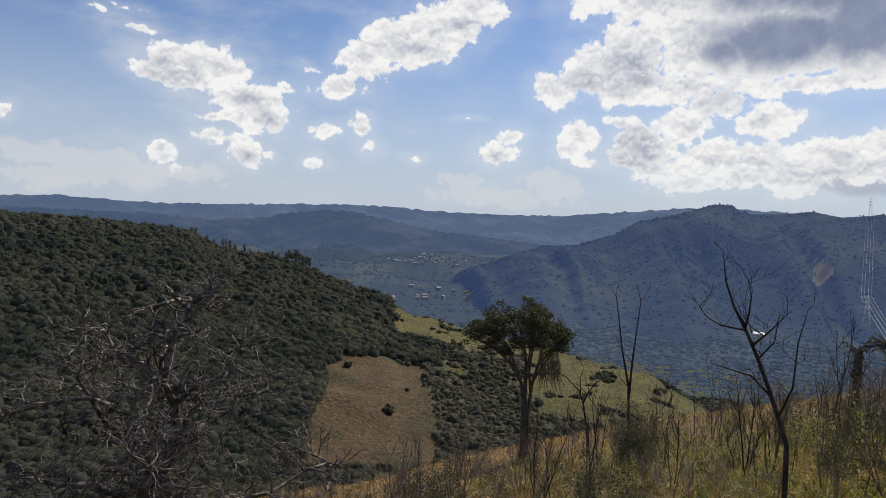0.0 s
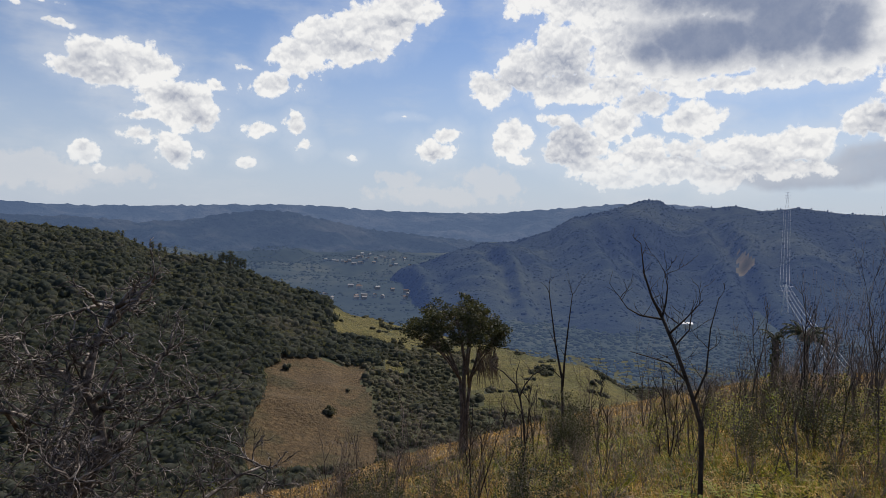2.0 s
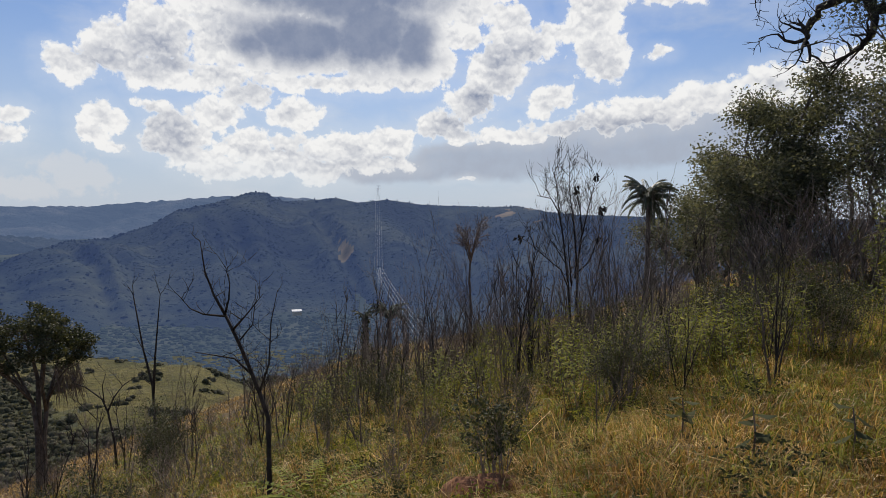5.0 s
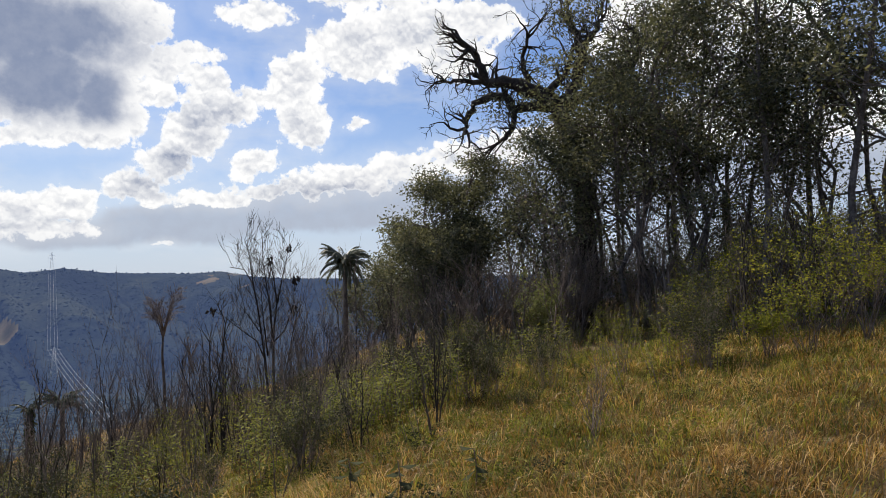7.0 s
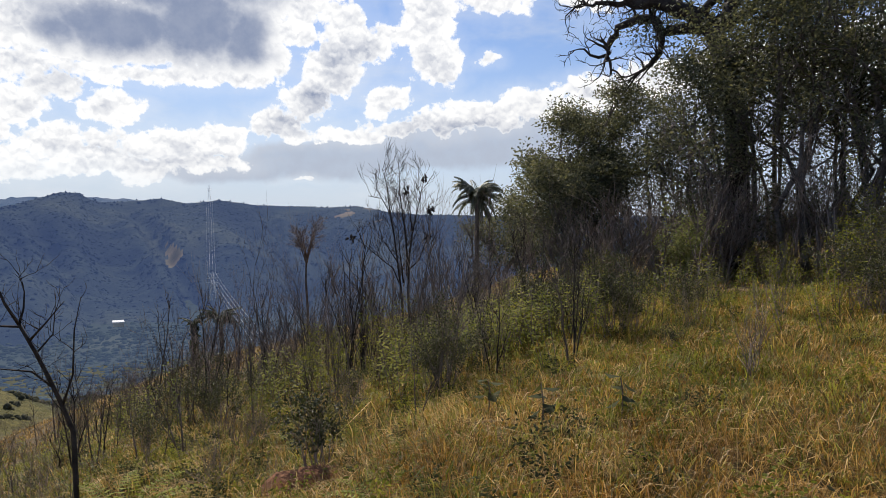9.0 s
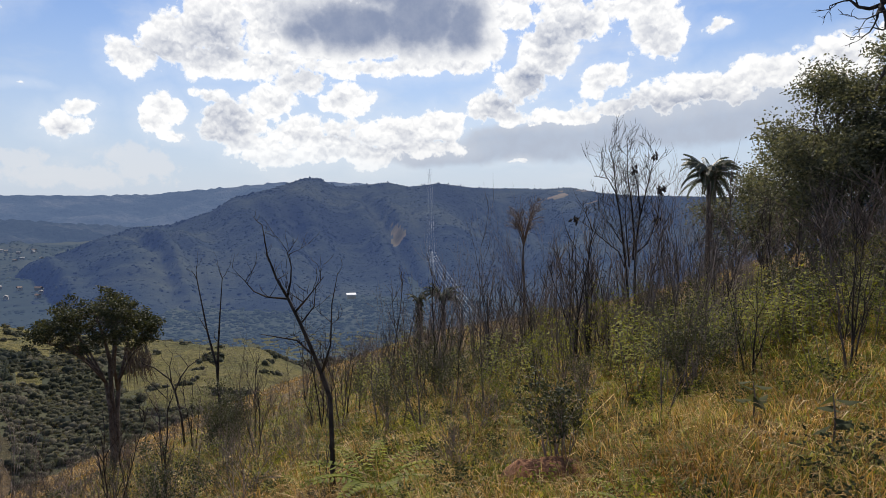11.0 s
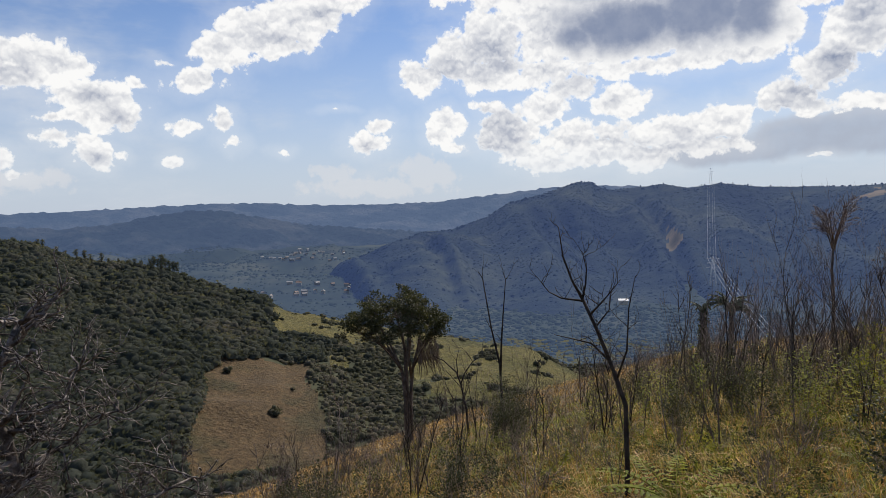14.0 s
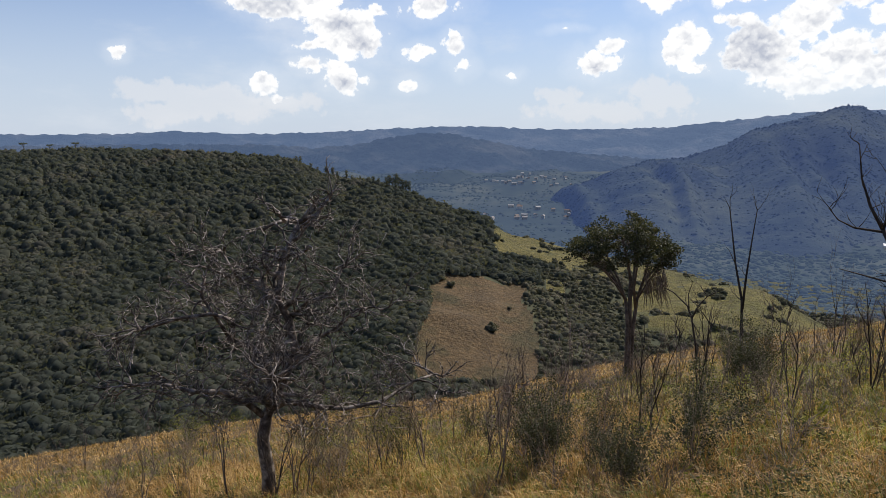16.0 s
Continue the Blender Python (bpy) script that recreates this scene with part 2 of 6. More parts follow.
def material(name, colours, scale=1.0, rough=0.8, by="noise", bump=0.0, bump_scale=20.0, fine=(0.75, 1.2), fine_scale=12.0, gloss=0.3, through=0.0, haze_glow=None, mixed=0.6):
    """Two or three colours blended by noise, by each island or by each object, with a finer grain over them."""
    mat = bpy.data.materials.new(name)
    mat.use_nodes = True
    n = Nodes(mat.node_tree)
    n.tree.nodes.clear()
    geo = n.add("ShaderNodeNewGeometry")
    where = geo.outputs["Position"]
    if by == "island":
        pick = geo.outputs["Random Per Island"]
        pick = n.math("MULTIPLY_ADD", pick, mixed, 0.5 - mixed / 2)
        pick = n.math("MULTIPLY_ADD", n.math("SUBTRACT", n.noise(where, scale, 4.0, 0.6), 0.5), 2.2, pick, clamp=True)
    elif by == "object":
        pick = n.math("MULTIPLY_ADD", n.math("SUBTRACT", n.noise(where, scale, 3.0), 0.5), 0.9, n.add("ShaderNodeObjectInfo").outputs["Random"], clamp=True)
    else:
        pick = n.ramp(n.noise(where, scale, 5.0, 0.6), 0.3, 0.7)
    ramp = n.add("ShaderNodeValToRGB", (pick,))
    ramp.color_ramp.elements[0].color = (*colours[0], 1)
    ramp.color_ramp.elements[1].color = (*colours[-1], 1)
    for k, colour in enumerate(colours[1:-1], 1):
        ramp.color_ramp.elements.new(k / (len(colours) - 1)).color = (*colour, 1)
    grain = n.ramp(n.noise(where, fine_scale, 6.0, 0.65), 0.25, 0.75, *fine)
    base = n.mix(1.0, ramp.outputs[0], n.add("ShaderNodeCombineColor", (grain, grain, grain)).outputs[0], "MULTIPLY")
    shader = n.add("ShaderNodeBsdfPrincipled", {"Base Color": base, "Roughness": rough, "Specular IOR Level": gloss})
    # distance haze is imitated by an even emission; these surfaces are no lamps
    if haze_glow:
        for slot, value in (("Emission Color", (*haze_glow, 1)), ("Emission Strength", 1.0)):
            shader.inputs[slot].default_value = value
    if bump:
        height = n.noise(where, bump_scale, 6.0, 0.7)
        n.tree.links.new(n.add("ShaderNodeBump", {"Strength": bump, "Distance": 1.0 / bump_scale, "Height": height}).outputs[0], shader.inputs["Normal"])
    result = shader.outputs[0]
    if through:
        let = n.add("ShaderNodeBsdfTranslucent", {"Color": n.mix(1.0, base, (1.3, 1.22, 0.7, 1), "MULTIPLY")})
        result = n.add("ShaderNodeMixShader", (through, result, let.outputs[0])).outputs[0]
    n.add("ShaderNodeOutputMaterial", (result,))
    return mat


M = {}
M["earth"] = material("dry_earth", [(0.075, 0.05, 0.022), (0.15, 0.10, 0.042), (0.06, 0.05, 0.02)], 0.9, 0.95, bump=1.0, bump_scale=45.0, fine=(0.25, 1.8), fine_scale=38.0)
M["grass"] = material("rough_grass", [(0.095, 0.070, 0.020), (0.21, 0.135, 0.038), (0.37, 0.22, 0.068), (0.62, 0.43, 0.20)], 0.8, 0.5, by="island", fine_scale=2.0, fine=(0.5, 1.35), through=0.38, gloss=0.3, mixed=1.0)
M["green_grass"] = material("green_grass", [(0.068, 0.086, 0.016), (0.165, 0.185, 0.032), (0.40, 0.38, 0.10)], 0.9, 0.5, by="island", fine_scale=3.0, through=0.42, gloss=0.3, mixed=1.0)
M["straw"] = material("dry_straw", [(0.21, 0.105, 0.032), (0.47, 0.28, 0.085), (0.82, 0.60, 0.30)], 0.9, 0.5, by="island", fine_scale=3.0, through=0.32, gloss=0.3, mixed=1.0)
M["thatch"] = material("dead_thatch", [(0.09, 0.055, 0.025), (0.22, 0.14, 0.06), (0.42, 0.28, 0.13)], 1.5, 0.8, by="island", through=0.25, gloss=0.1, mixed=0.9)
M["bark"] = material("dark_bark", [(0.080, 0.062, 0.052), (0.18, 0.146, 0.122)], 3.0, 0.85, bump=0.7, bump_scale=30.0)
M["char"] = material("blackened_bark", [(0.03, 0.024, 0.021), (0.08, 0.064, 0.054)], 3.0, 0.9, bump=0.6, bump_scale=30.0)
M["pale_bark"] = material("weathered_bark", [(0.045, 0.036, 0.03), (0.14, 0.115, 0.097), (0.40, 0.35, 0.31)], 7.0, 0.6, bump=0.7, bump_scale=30.0)
M["twig"] = material("dry_twigs", [(0.13, 0.098, 0.082), (0.31, 0.245, 0.205)], 1.5, 0.8)
M["leaf"] = material("dark_leaves", [(0.042, 0.048, 0.028), (0.080, 0.088, 0.045), (0.15, 0.15, 0.08)], 0.4, 0.8, by="island", through=0.36, gloss=0.08, mixed=0.95)
M["crown"] = material("crown_leaves", [(0.032, 0.040, 0.022), (0.058, 0.066, 0.034), (0.105, 0.105, 0.052)], 0.7, 0.55, by="island", through=0.30, gloss=0.25, mixed=0.9)
M["canopy"] = material("canopy_leaves", [(0.062, 0.070, 0.052), (0.115, 0.124, 0.088), (0.23, 0.23, 0.16)], 0.5, 0.6, by="island", through=0.42, gloss=0.2, mixed=1.0)
M["grey_bark"] = material("grey_bark", [(0.085, 0.072, 0.064), (0.21, 0.18, 0.16)], 3.0, 0.85, bump=0.6, bump_scale=25.0)
M["fresh"] = material("fresh_leaves", [(0.12, 0.145, 0.028), (0.22, 0.235, 0.045), (0.37, 0.35, 0.08)], 0.8, 0.7, by="island", through=0.48, gloss=0.12, mixed=0.9)
M["pale_leaf"] = material("pale_leaves", [(0.12, 0.14, 0.06), (0.20, 0.22, 0.10), (0.30, 0.31, 0.16)], 0.8, 0.7, by="island", through=0.42, gloss=0.15, mixed=0.9)
M["fern"] = material("fern_leaves", [(0.16, 0.20, 0.03), (0.34, 0.36, 0.06)], 3.0, 0.6, through=0.5, gloss=0.2)
M["palm"] = material("palm_leaves", [(0.06, 0.072, 0.045), (0.12, 0.13, 0.085)], 0.8, 0.45, by="island", through=0.25, gloss=0.35)
# leaf greens lightened and shifted to blue-grey in place of haze over the ravine
M["woods"] = material("hill_woods", [(0.060, 0.070, 0.060), (0.082, 0.094, 0.078), (0.105, 0.112, 0.090), (0.140, 0.134, 0.112)], 0.02, 0.9, by="island", fine_scale=0.6, fine=(0.75, 1.25), through=0.52, gloss=0.05, mixed=0.5)
M["scrub"] = material("grey_scrub", [(0.070, 0.074, 0.050), (0.105, 0.105, 0.072), (0.17, 0.155, 0.115)], 0.05, 0.9, by="island", fine_scale=1.5, fine=(0.6, 1.4), through=0.4, gloss=0.05, mixed=0.8)
M["meadow"] = material("meadow", [(0.095, 0.088, 0.020), (0.14, 0.118, 0.032), (0.070, 0.072, 0.020)], 0.03, 0.9, fine_scale=0.35, fine=(0.5, 1.4), bump=0.8, bump_scale=0.4)
M["field"] = material("dry_field", [(0.078, 0.052, 0.024), (0.115, 0.075, 0.034), (0.062, 0.052, 0.022)], 0.05, 0.9, fine_scale=0.6, fine=(0.5, 1.5), bump=0.8, bump_scale=0.5)
M["floor"] = material("wood_floor", [(0.045, 0.052, 0.028), (0.075, 0.075, 0.038)], 0.02, 0.95, fine_scale=0.4)
M["red"] = material("red_earth", [(0.20, 0.085, 0.042), (0.31, 0.145, 0.072)], 3.0, 0.95, bump=0.9, bump_scale=14.0)
M["wall"] = material("house_wall", [(0.62, 0.60, 0.57), (0.36, 0.34, 0.33)], 0.1, 0.8, by="object")
M["roof"] = material("house_roof", [(0.22, 0.16, 0.14), (0.27, 0.25, 0.25), (0.40, 0.40, 0.41)], 0.1, 0.8, by="object")
M["steel"] = material("galvanised_steel", [(0.62, 0.63, 0.65), (0.8, 0.81, 0.83)], 0.5, 0.4)
# bluish emission on mountain woods, ground and clearing stands in for haze
M["mountain"] = material("mountain_woods", [(0.016, 0.024, 0.016), (0.027, 0.037, 0.022), (0.054, 0.062, 0.031)], 0.005, 0.95, fine_scale=0.1, fine=(0.8, 1.2), haze_glow=(0.036, 0.058, 0.142), gloss=0.02, through=0.1)
M["mountain_ground"] = material("mountain_ground", [(0.016, 0.024, 0.016), (0.027, 0.037, 0.022), (0.054, 0.062, 0.031)], 0.005, 0.95, fine_scale=0.1, fine=(0.8, 1.2), bump=0.3, bump_scale=0.1, haze_glow=(0.036, 0.058, 0.142), gloss=0.02)
M["clearing"] = material("bare_clearing", [(0.13, 0.085, 0.045), (0.075, 0.072, 0.038)], 0.02, 0.9, fine_scale=0.15, haze_glow=(0.030, 0.044, 0.095))
# valley haze painted as bluish emission over the dark greens
M["valley"] = material("valley_woods", [(0.020, 0.030, 0.020), (0.034, 0.046, 0.027), (0.065, 0.075, 0.038)], 0.008, 0.9, by="island", fine_scale=0.25, fine=(0.55, 1.4), haze_glow=(0.050, 0.075, 0.140), gloss=0.02, mixed=0.35, through=0.1)
M["valley_floor"] = material("valley_floor", [(0.014, 0.022, 0.014), (0.024, 0.032, 0.018), (0.055, 0.058, 0.032)], 0.006, 0.9, fine_scale=0.05, haze_glow=(0.050, 0.075, 0.140), gloss=0.02)
# both ranges carry their haze as blue emission, stronger on the farther one
M["range"] = material("far_range", [(0.010, 0.014, 0.016), (0.020, 0.026, 0.027), (0.065, 0.065, 0.058)], 0.003, 0.9, fine_scale=0.03, bump=0.8, bump_scale=0.02, haze_glow=(0.094, 0.142, 0.250), gloss=0.02)
M["range_near"] = material("middle_range", [(0.008, 0.013, 0.015), (0.014, 0.021, 0.021), (0.048, 0.05, 0.043)], 0.004, 0.9, fine_scale=0.05, bump=0.8, bump_scale=0.03, haze_glow=(0.066, 0.100, 0.182), gloss=0.02)
# ------------------------------------------------------------------ shape of the land


def smooth(a, b, v):
    s = np.clip((v - a) / (b - a), 0, 1)
    return s * s * (3 - 2 * s)


def ruffle(x, y, size, octaves=4, seed=0.0):
    """Cheap rolling relief from crossed waves, about -1 to 1."""
    total, gain = 0.0 * x, 1.0
    for k in range(octaves):
        a, b = 1.3 + 2.1 * k + seed, 0.7 + 1.7 * k + seed * 2
        u, v = x * math.cos(a) + y * math.sin(a), x * math.cos(b + 1.1) + y * math.sin(b + 1.1)
        total = total + gain * np.sin(u / size * 6.28 + 1.7 * np.sin(v / size * 4.1 + a)) * np.cos(v / size * 5.0 + b)
        gain, size = gain * 0.5, size * 0.47
    return total / 1.8


VALLEY = -104.0


def slope_near(turn):
    """How the look-out hill rises or falls in each direction."""
    return np.interp(turn, [-180, -110, -80, -60, -42, -30, -15, 0, 10, 18, 28, 38, 48, 58, 71, 110, 180],
                     [0.25, -0.25, -0.38, -0.405, -0.405, -0.39, -0.315, -0.235, -0.18, -0.155, -0.12, -0.057, -0.027, -0.008, 0.02, 0.11, 0.25])


def near_hill(x, y):
    r, turn = np.hypot(x, y), np.degrees(np.arctan2(x, y))
    s = slope_near(turn)
    z = s * r * smooth(0, 2.0, r) + 0.10 * ruffle(x, y, 6.0, 3) * smooth(1.0, 6.0, r)
    edge = np.interp(turn, [-180, -90, -40, 0, 40, 75, 120, 180], [200, 60, 45, 48, 60, 80, 200, 200])
    past = np.maximum(0, r - edge)
    return z - 0.006 * past**2 / (1 + 0.004 * past)


def wooded_hill(x, y):
    """The spur across the ravine: its crest runs from the west down towards the valley."""
    r, turn = np.hypot(x, y), np.degrees(np.arctan2(x, y))
    crest = np.interp(turn, [-110, -66, -50, -36, -27, -20, -10, 0], [700, 610, 560, 480, 430, 410, 360, 330])
    up = np.interp(turn, [-110, -65.6, -61.4, -57.5, -54, -49, -44.8, -42.6, -40.8, -38.5, -35.5, -33.5, -31, -28, -26.1, -25, -22.2, -19.7, -12, -8, -5, -2, 6],
                   [-0.3, -0.59, -0.51, -0.62, -0.85, -1.2, -1.6, -2.75, -3.3, -3.55, -4.25, -5.1, -6.0, -6.95, -8.2, -8.7, -9.5, -10.1, -11.45, -12.25, -12.6, -14.1, -18.0])
    top = crest * np.tan(np.radians(up)) + EYE - 4.8 * smooth(-23.5, -27, turn)
    foot = -77.0
    rise = smooth(130, crest, r) * 0.55 + np.clip((r - 130) / (crest - 130), 0, 1) * 0.45
    z = foot + (top - foot) * rise
    z = z + 3.0 * ruffle(x, y, 130.0, 3, 2.0) * smooth(140, 220, r) * smooth(0, 120, np.abs(crest - r) + 40)
    past = np.maximum(0, r - crest)
    return z - 0.30 * past - 0.0006 * past**2


def ground_height(x, y):
    x, y = np.asarray(x, float), np.asarray(y, float)
    r, turn = np.hypot(x, y), np.degrees(np.arctan2(x, y))
    floor = VALLEY + 4.0 * ruffle(x, y, 420.0, 3, 1.0) + np.interp(r, [600, 1500, 4900], [0, 0, -60]) + np.interp(r, [750, 1200, 1700, 2400], [0, 20, 30, 0]) * ruffle(x, y, 430.0, 4, 4.0)
    far = np.maximum(floor, np.where(turn > 20, VALLEY - 20, wooded_hill(x, y)))
    return np.maximum(near_hill(x, y), far)


def ground_at(turn, r):
    x, y = r * math.sin(radians(turn)), r * math.cos(radians(turn))
    return x, y, float(ground_height(x, y))


# ------------------------------------------------------------------ mesh tools


class Buf:
    """Gathers vertices and faces for one mesh."""

    def __init__(self):
        self.v, self.f = [], []

    def tube(self, points, radii, sides=5):
        first = len(self.v)
        points = [Vector(p) for p in points]
        side = None
        for k, p in enumerate(points):
            d = (points[min(k + 1, len(points) - 1)] - points[max(k - 1, 0)]).normalized()
            if side is None:
                side = d.orthogonal().normalized()
            side = (side - d * side.dot(d)).normalized()
            other = d.cross(side)
            for s in range(sides):
                a = 6.2832 * s / sides
                self.v.append(p + (side * math.cos(a) + other * math.sin(a)) * radii[k])
        for k in range(len(points) - 1):
            for s in range(sides):
                a, b = first + k * sides + s, first + k * sides + (s + 1) % sides
                self.f.append((a, b, b + sides, a + sides))
        self.f.append(tuple(first + (len(points) - 1) * sides + s for s in range(sides)))
        self.f.append(tuple(first + s for s in reversed(range(sides))))

    def leaf(self, p, along, across, bend=0.0):
        """A pointed leaf or clump face: four corners, folded a little along the middle."""
        first = len(self.v)
        fold = along.cross(across).normalized() * (across.length * 0.35)
        self.v += [p, p + along * 0.5 + across + fold, p + along, p + along * 0.5 - across + fold]
        self.f += [(first, first + 1, first + 2), (first, first + 2, first + 3)]

    def lump(self, centre, size, rng, rough=0.25, fine=False):
        first = len(self.v)
        verts, faces = ICO2 if fine else ICO1
        ph = [rng.uniform(0, 6.28) for _ in range(3)]
        for q in verts:
            k = 1 + rough * (0.6 * math.sin(3.1 * q.x + ph[0]) * math.sin(3.7 * q.y + ph[1]) + 0.4 * math.sin(5.3 * q.z + ph[2])) + rough * rng.uniform(-0.5, 0.5)
            self.v.append(Vector((centre[0] + q.x * size[0] * k, centre[1] + q.y * size[1] * k, centre[2] + q.z * size[2] * k)))
        self.f += [tuple(first + i for i in f) for f in faces]

    def mesh(self, name, mat, shade=False):
        me = bpy.data.meshes.new(name)
        me.from_pydata([tuple(p) for p in self.v], [], self.f)
        me.materials.append(mat)
        if shade:
            me.polygons.foreach_set("use_smooth", [True] * len(me.polygons))
        return me


def ico(level):
    bm = bmesh.new()
    bmesh.ops.create_icosphere(bm, subdivisions=level, radius=1.0)
    verts, faces = [v.co.copy() for v in bm.verts], [tuple(v.index for v in f.verts) for f in bm.faces]
    bm.free()
    return verts, faces


ICO1, ICO2 = ico(1), ico(2)


def part(name, buf, mat, parent, label="", shade=True):
    ob = new(name, buf.mesh(name, mat, shade) if isinstance(buf, Buf) else buf)
    ob.parent = parent
    return tagged(ob, label)


def thing(name, label, category, group="", at=None):
    ob = new(name)
    ob.empty_display_size = 0.1
    if at is not None:
        ob.matrix_world = at
    return tagged(ob, label, category, group)


def array_mesh(name, verts, faces, mat):
    """A mesh from arrays of corners and of equal-sided faces."""
    me = bpy.data.meshes.new(name)
    faces = np.asarray(faces, np.int32)
    count, sides = faces.shape
    me.vertices.add(len(verts))
    me.vertices.foreach_set("co", np.asarray(verts, np.float32).ravel())
    me.loops.add(count * sides)
    me.loops.foreach_set("vertex_index", faces.ravel())
    me.polygons.add(count)
    me.polygons.foreach_set("loop_start", np.arange(count, dtype=np.int32) * sides)
    me.polygons.foreach_set("loop_total", np.full(count, sides, np.int32))
    me.update(calc_edges=True)
    me.materials.append(mat)
    return me


def sheet(name, turns, rings, height, mats, pick=None, label="", close=False):
    """A fan of land round the look-out, of kind structure."""
    a, r = np.meshgrid(np.radians(turns), rings)
    x, y = r * np.sin(a), r * np.cos(a)
    verts = np.stack([x, y, height(x, y)], -1).reshape(-1, 3)
    rows, cols = a.shape
    i, j = np.meshgrid(np.arange(rows - 1), np.arange(cols if close else cols - 1), indexing="ij")
    k = (j + 1) % cols
    faces = np.stack([i * cols + j, (i + 1) * cols + j, (i + 1) * cols + k, i * cols + k], -1).reshape(-1, 4)[:, ::-1]
    me = array_mesh(name, verts, faces, mats[0])
    for mat in mats[1:]:
        me.materials.append(mat)
    if pick is not None:
        mid = verts[faces].mean(1)
        me.polygons.foreach_set("material_index", pick(mid[:, 0], mid[:, 1]).astype(np.int32))
    me.polygons.foreach_set("use_smooth", [True] * len(me.polygons))
    return tagged(new(name, me), label, kind="structure")


# ------------------------------------------------------------------ land


def in_field(x, y):
    """The dry ploughed field on the spur, a slanting four-sided patch."""
    r, turn = np.hypot(x, y), np.degrees(np.arctan2(x, y))
    top = np.interp(turn, [-34, -32, -28, -24.6, -22], [291, 297, 301, 305, 306]) + 2 * np.sin(turn * 1.9)
    left = np.interp(r, [190, 218, 245, 272, 300], [-35.2, -34.6, -33.8, -33.1, -32.2])
    right = np.interp(r, [190, 245, 275, 305], [-22.8, -23.6, -24.4, -24.7])
    wobble = 0.25 * np.sin(r / 9.0) + 0.18 * np.sin(r / 4.1)
    return (r > 188) & (r < top) & (turn > left + wobble) & (turn < right + wobble)


def in_meadow(x, y):
    r, turn = np.hypot(x, y), np.degrees(np.arctan2(x, y))
    spots = ruffle(x, y, 60.0, 3, 4.0)
    strip = (turn > -27.5) & (turn < -17) & (r > 365 + 2.0 * (turn + 22)) & (r < 450)
    hill = (turn > -15.5) & (turn < 3) & (r > 255) & (r < 380)
    low = (turn > -23) & (turn < -13) & (r > 300) & (r <= 372) & (spots > 0.25)
    return (strip & (spots > -0.45)) | (hill & (spots > -0.5)) | low


def ground_kind(x, y):
    r = np.hypot(x, y)
    kind = np.where(r < 75, 0, 1)
    kind = np.where(r > 520, 4, kind)
    kind = np.where(in_meadow(x, y), 2, kind)
    return np.where(in_field(x, y), 3, kind)


TURNS = np.concatenate([np.arange(-75, 80, 0.55), np.arange(80, 285, 4.0)])
RINGS = np.concatenate([[0.0], np.geomspace(0.4, 120, 120), np.arange(123, 520, 3.0), np.geomspace(530, 4900, 40)])
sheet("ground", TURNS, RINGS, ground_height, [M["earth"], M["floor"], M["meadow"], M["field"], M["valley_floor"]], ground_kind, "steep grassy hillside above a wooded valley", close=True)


def mountain_height(x, y):
    """The wooded mountain across the valley, crest about 1.4 km off."""
    r, turn = np.hypot(x, y), np.degrees(np.arctan2(x, y))
    up = np.interp(turn, [-24, -21, -17.4, -14.7, -11.8, -8.6, -6.8, -3.7, -2.0, -0.9, 0.3, 1.0, 1.9, 4.2, 6.1, 8.1, 10.5, 13.5, 16.4, 19.4, 21.9, 24.4, 27, 35, 60, 75],
                   [-6.2, -4.3, -2.8, -1.85, -1.6, -0.6, 0.55, 1.3, 1.85, 2.2, 2.2, 1.75, 1.45, 1.6, 1.8, 1.4, 1.75, 1.3, 1.2, 1.08, 1.25, 0.8, 0.55, 0.4, 0.6, 0.6])
    crest = 1330 + 150 * np.sin(radians(1) * (turn * 5 + 30)) + 60 * np.sin(turn * 0.45)
    top = crest * np.tan(np.radians(up - 0.25)) + EYE - 5
    foot = VALLEY - 6.0
    start = 590 + 25 * np.sin(turn * 0.6)
    s = np.clip((r - start) / (crest - start), 0, 1)
    gully = ruffle(turn * 17.0 + 0.12 * r, r * 0.16, 230.0, 2, 3.0)
    z = foot + (top - foot) * (0.72 * s + 0.28 * s * s)
    z = z + gully * 70.0 * np.sin(math.pi * np.clip(s, 0, 1)) * (0.4 + 0.6 * s)
    z = z + 12.0 * ruffle(x, y, 240.0, 2, 2.0) * np.sin(math.pi * s)
    return z - 0.5 * np.maximum(0, r - crest)


def range_height(ups, crest, start, foot, roughness, seed):
    def height(x, y):
        r, turn = np.hypot(x, y), np.degrees(np.arctan2(x, y))
        up = np.interp(turn, *ups)
        top = crest * np.tan(np.radians(up - 0.25)) + EYE
        s = np.clip((r - start) / (crest - start), 0, 1)
        z = foot + (top - foot) * (0.6 * s + 0.4 * s * s) + roughness * ruffle(x, y, crest * 0.16, 5, seed) * np.sin(math.pi * s)
        z = z + roughness * 0.26 * ruffle(x, y, crest * 0.02, 3, seed + 1) * s
        return z - 0.4 * np.maximum(0, r - crest)
    return height


def mountain_kind(x, y):
    r, turn = np.hypot(x, y), np.degrees(np.arctan2(x, y))
    bare = (np.abs(turn - 6.9 - (1040 - r) * 0.008) < 0.62 * np.clip((1105 - r) / 100, 0, 1) + 0.10 * np.sin(r / 7)) & (r > 1000) & (r < 1110)
    pasture = (turn > 20) & (turn < 25.5) & (r > 1230) & (ruffle(x, y, 120.0, 3, 7.0) > 0.35)
    return np.where(bare | pasture, 1, 0)


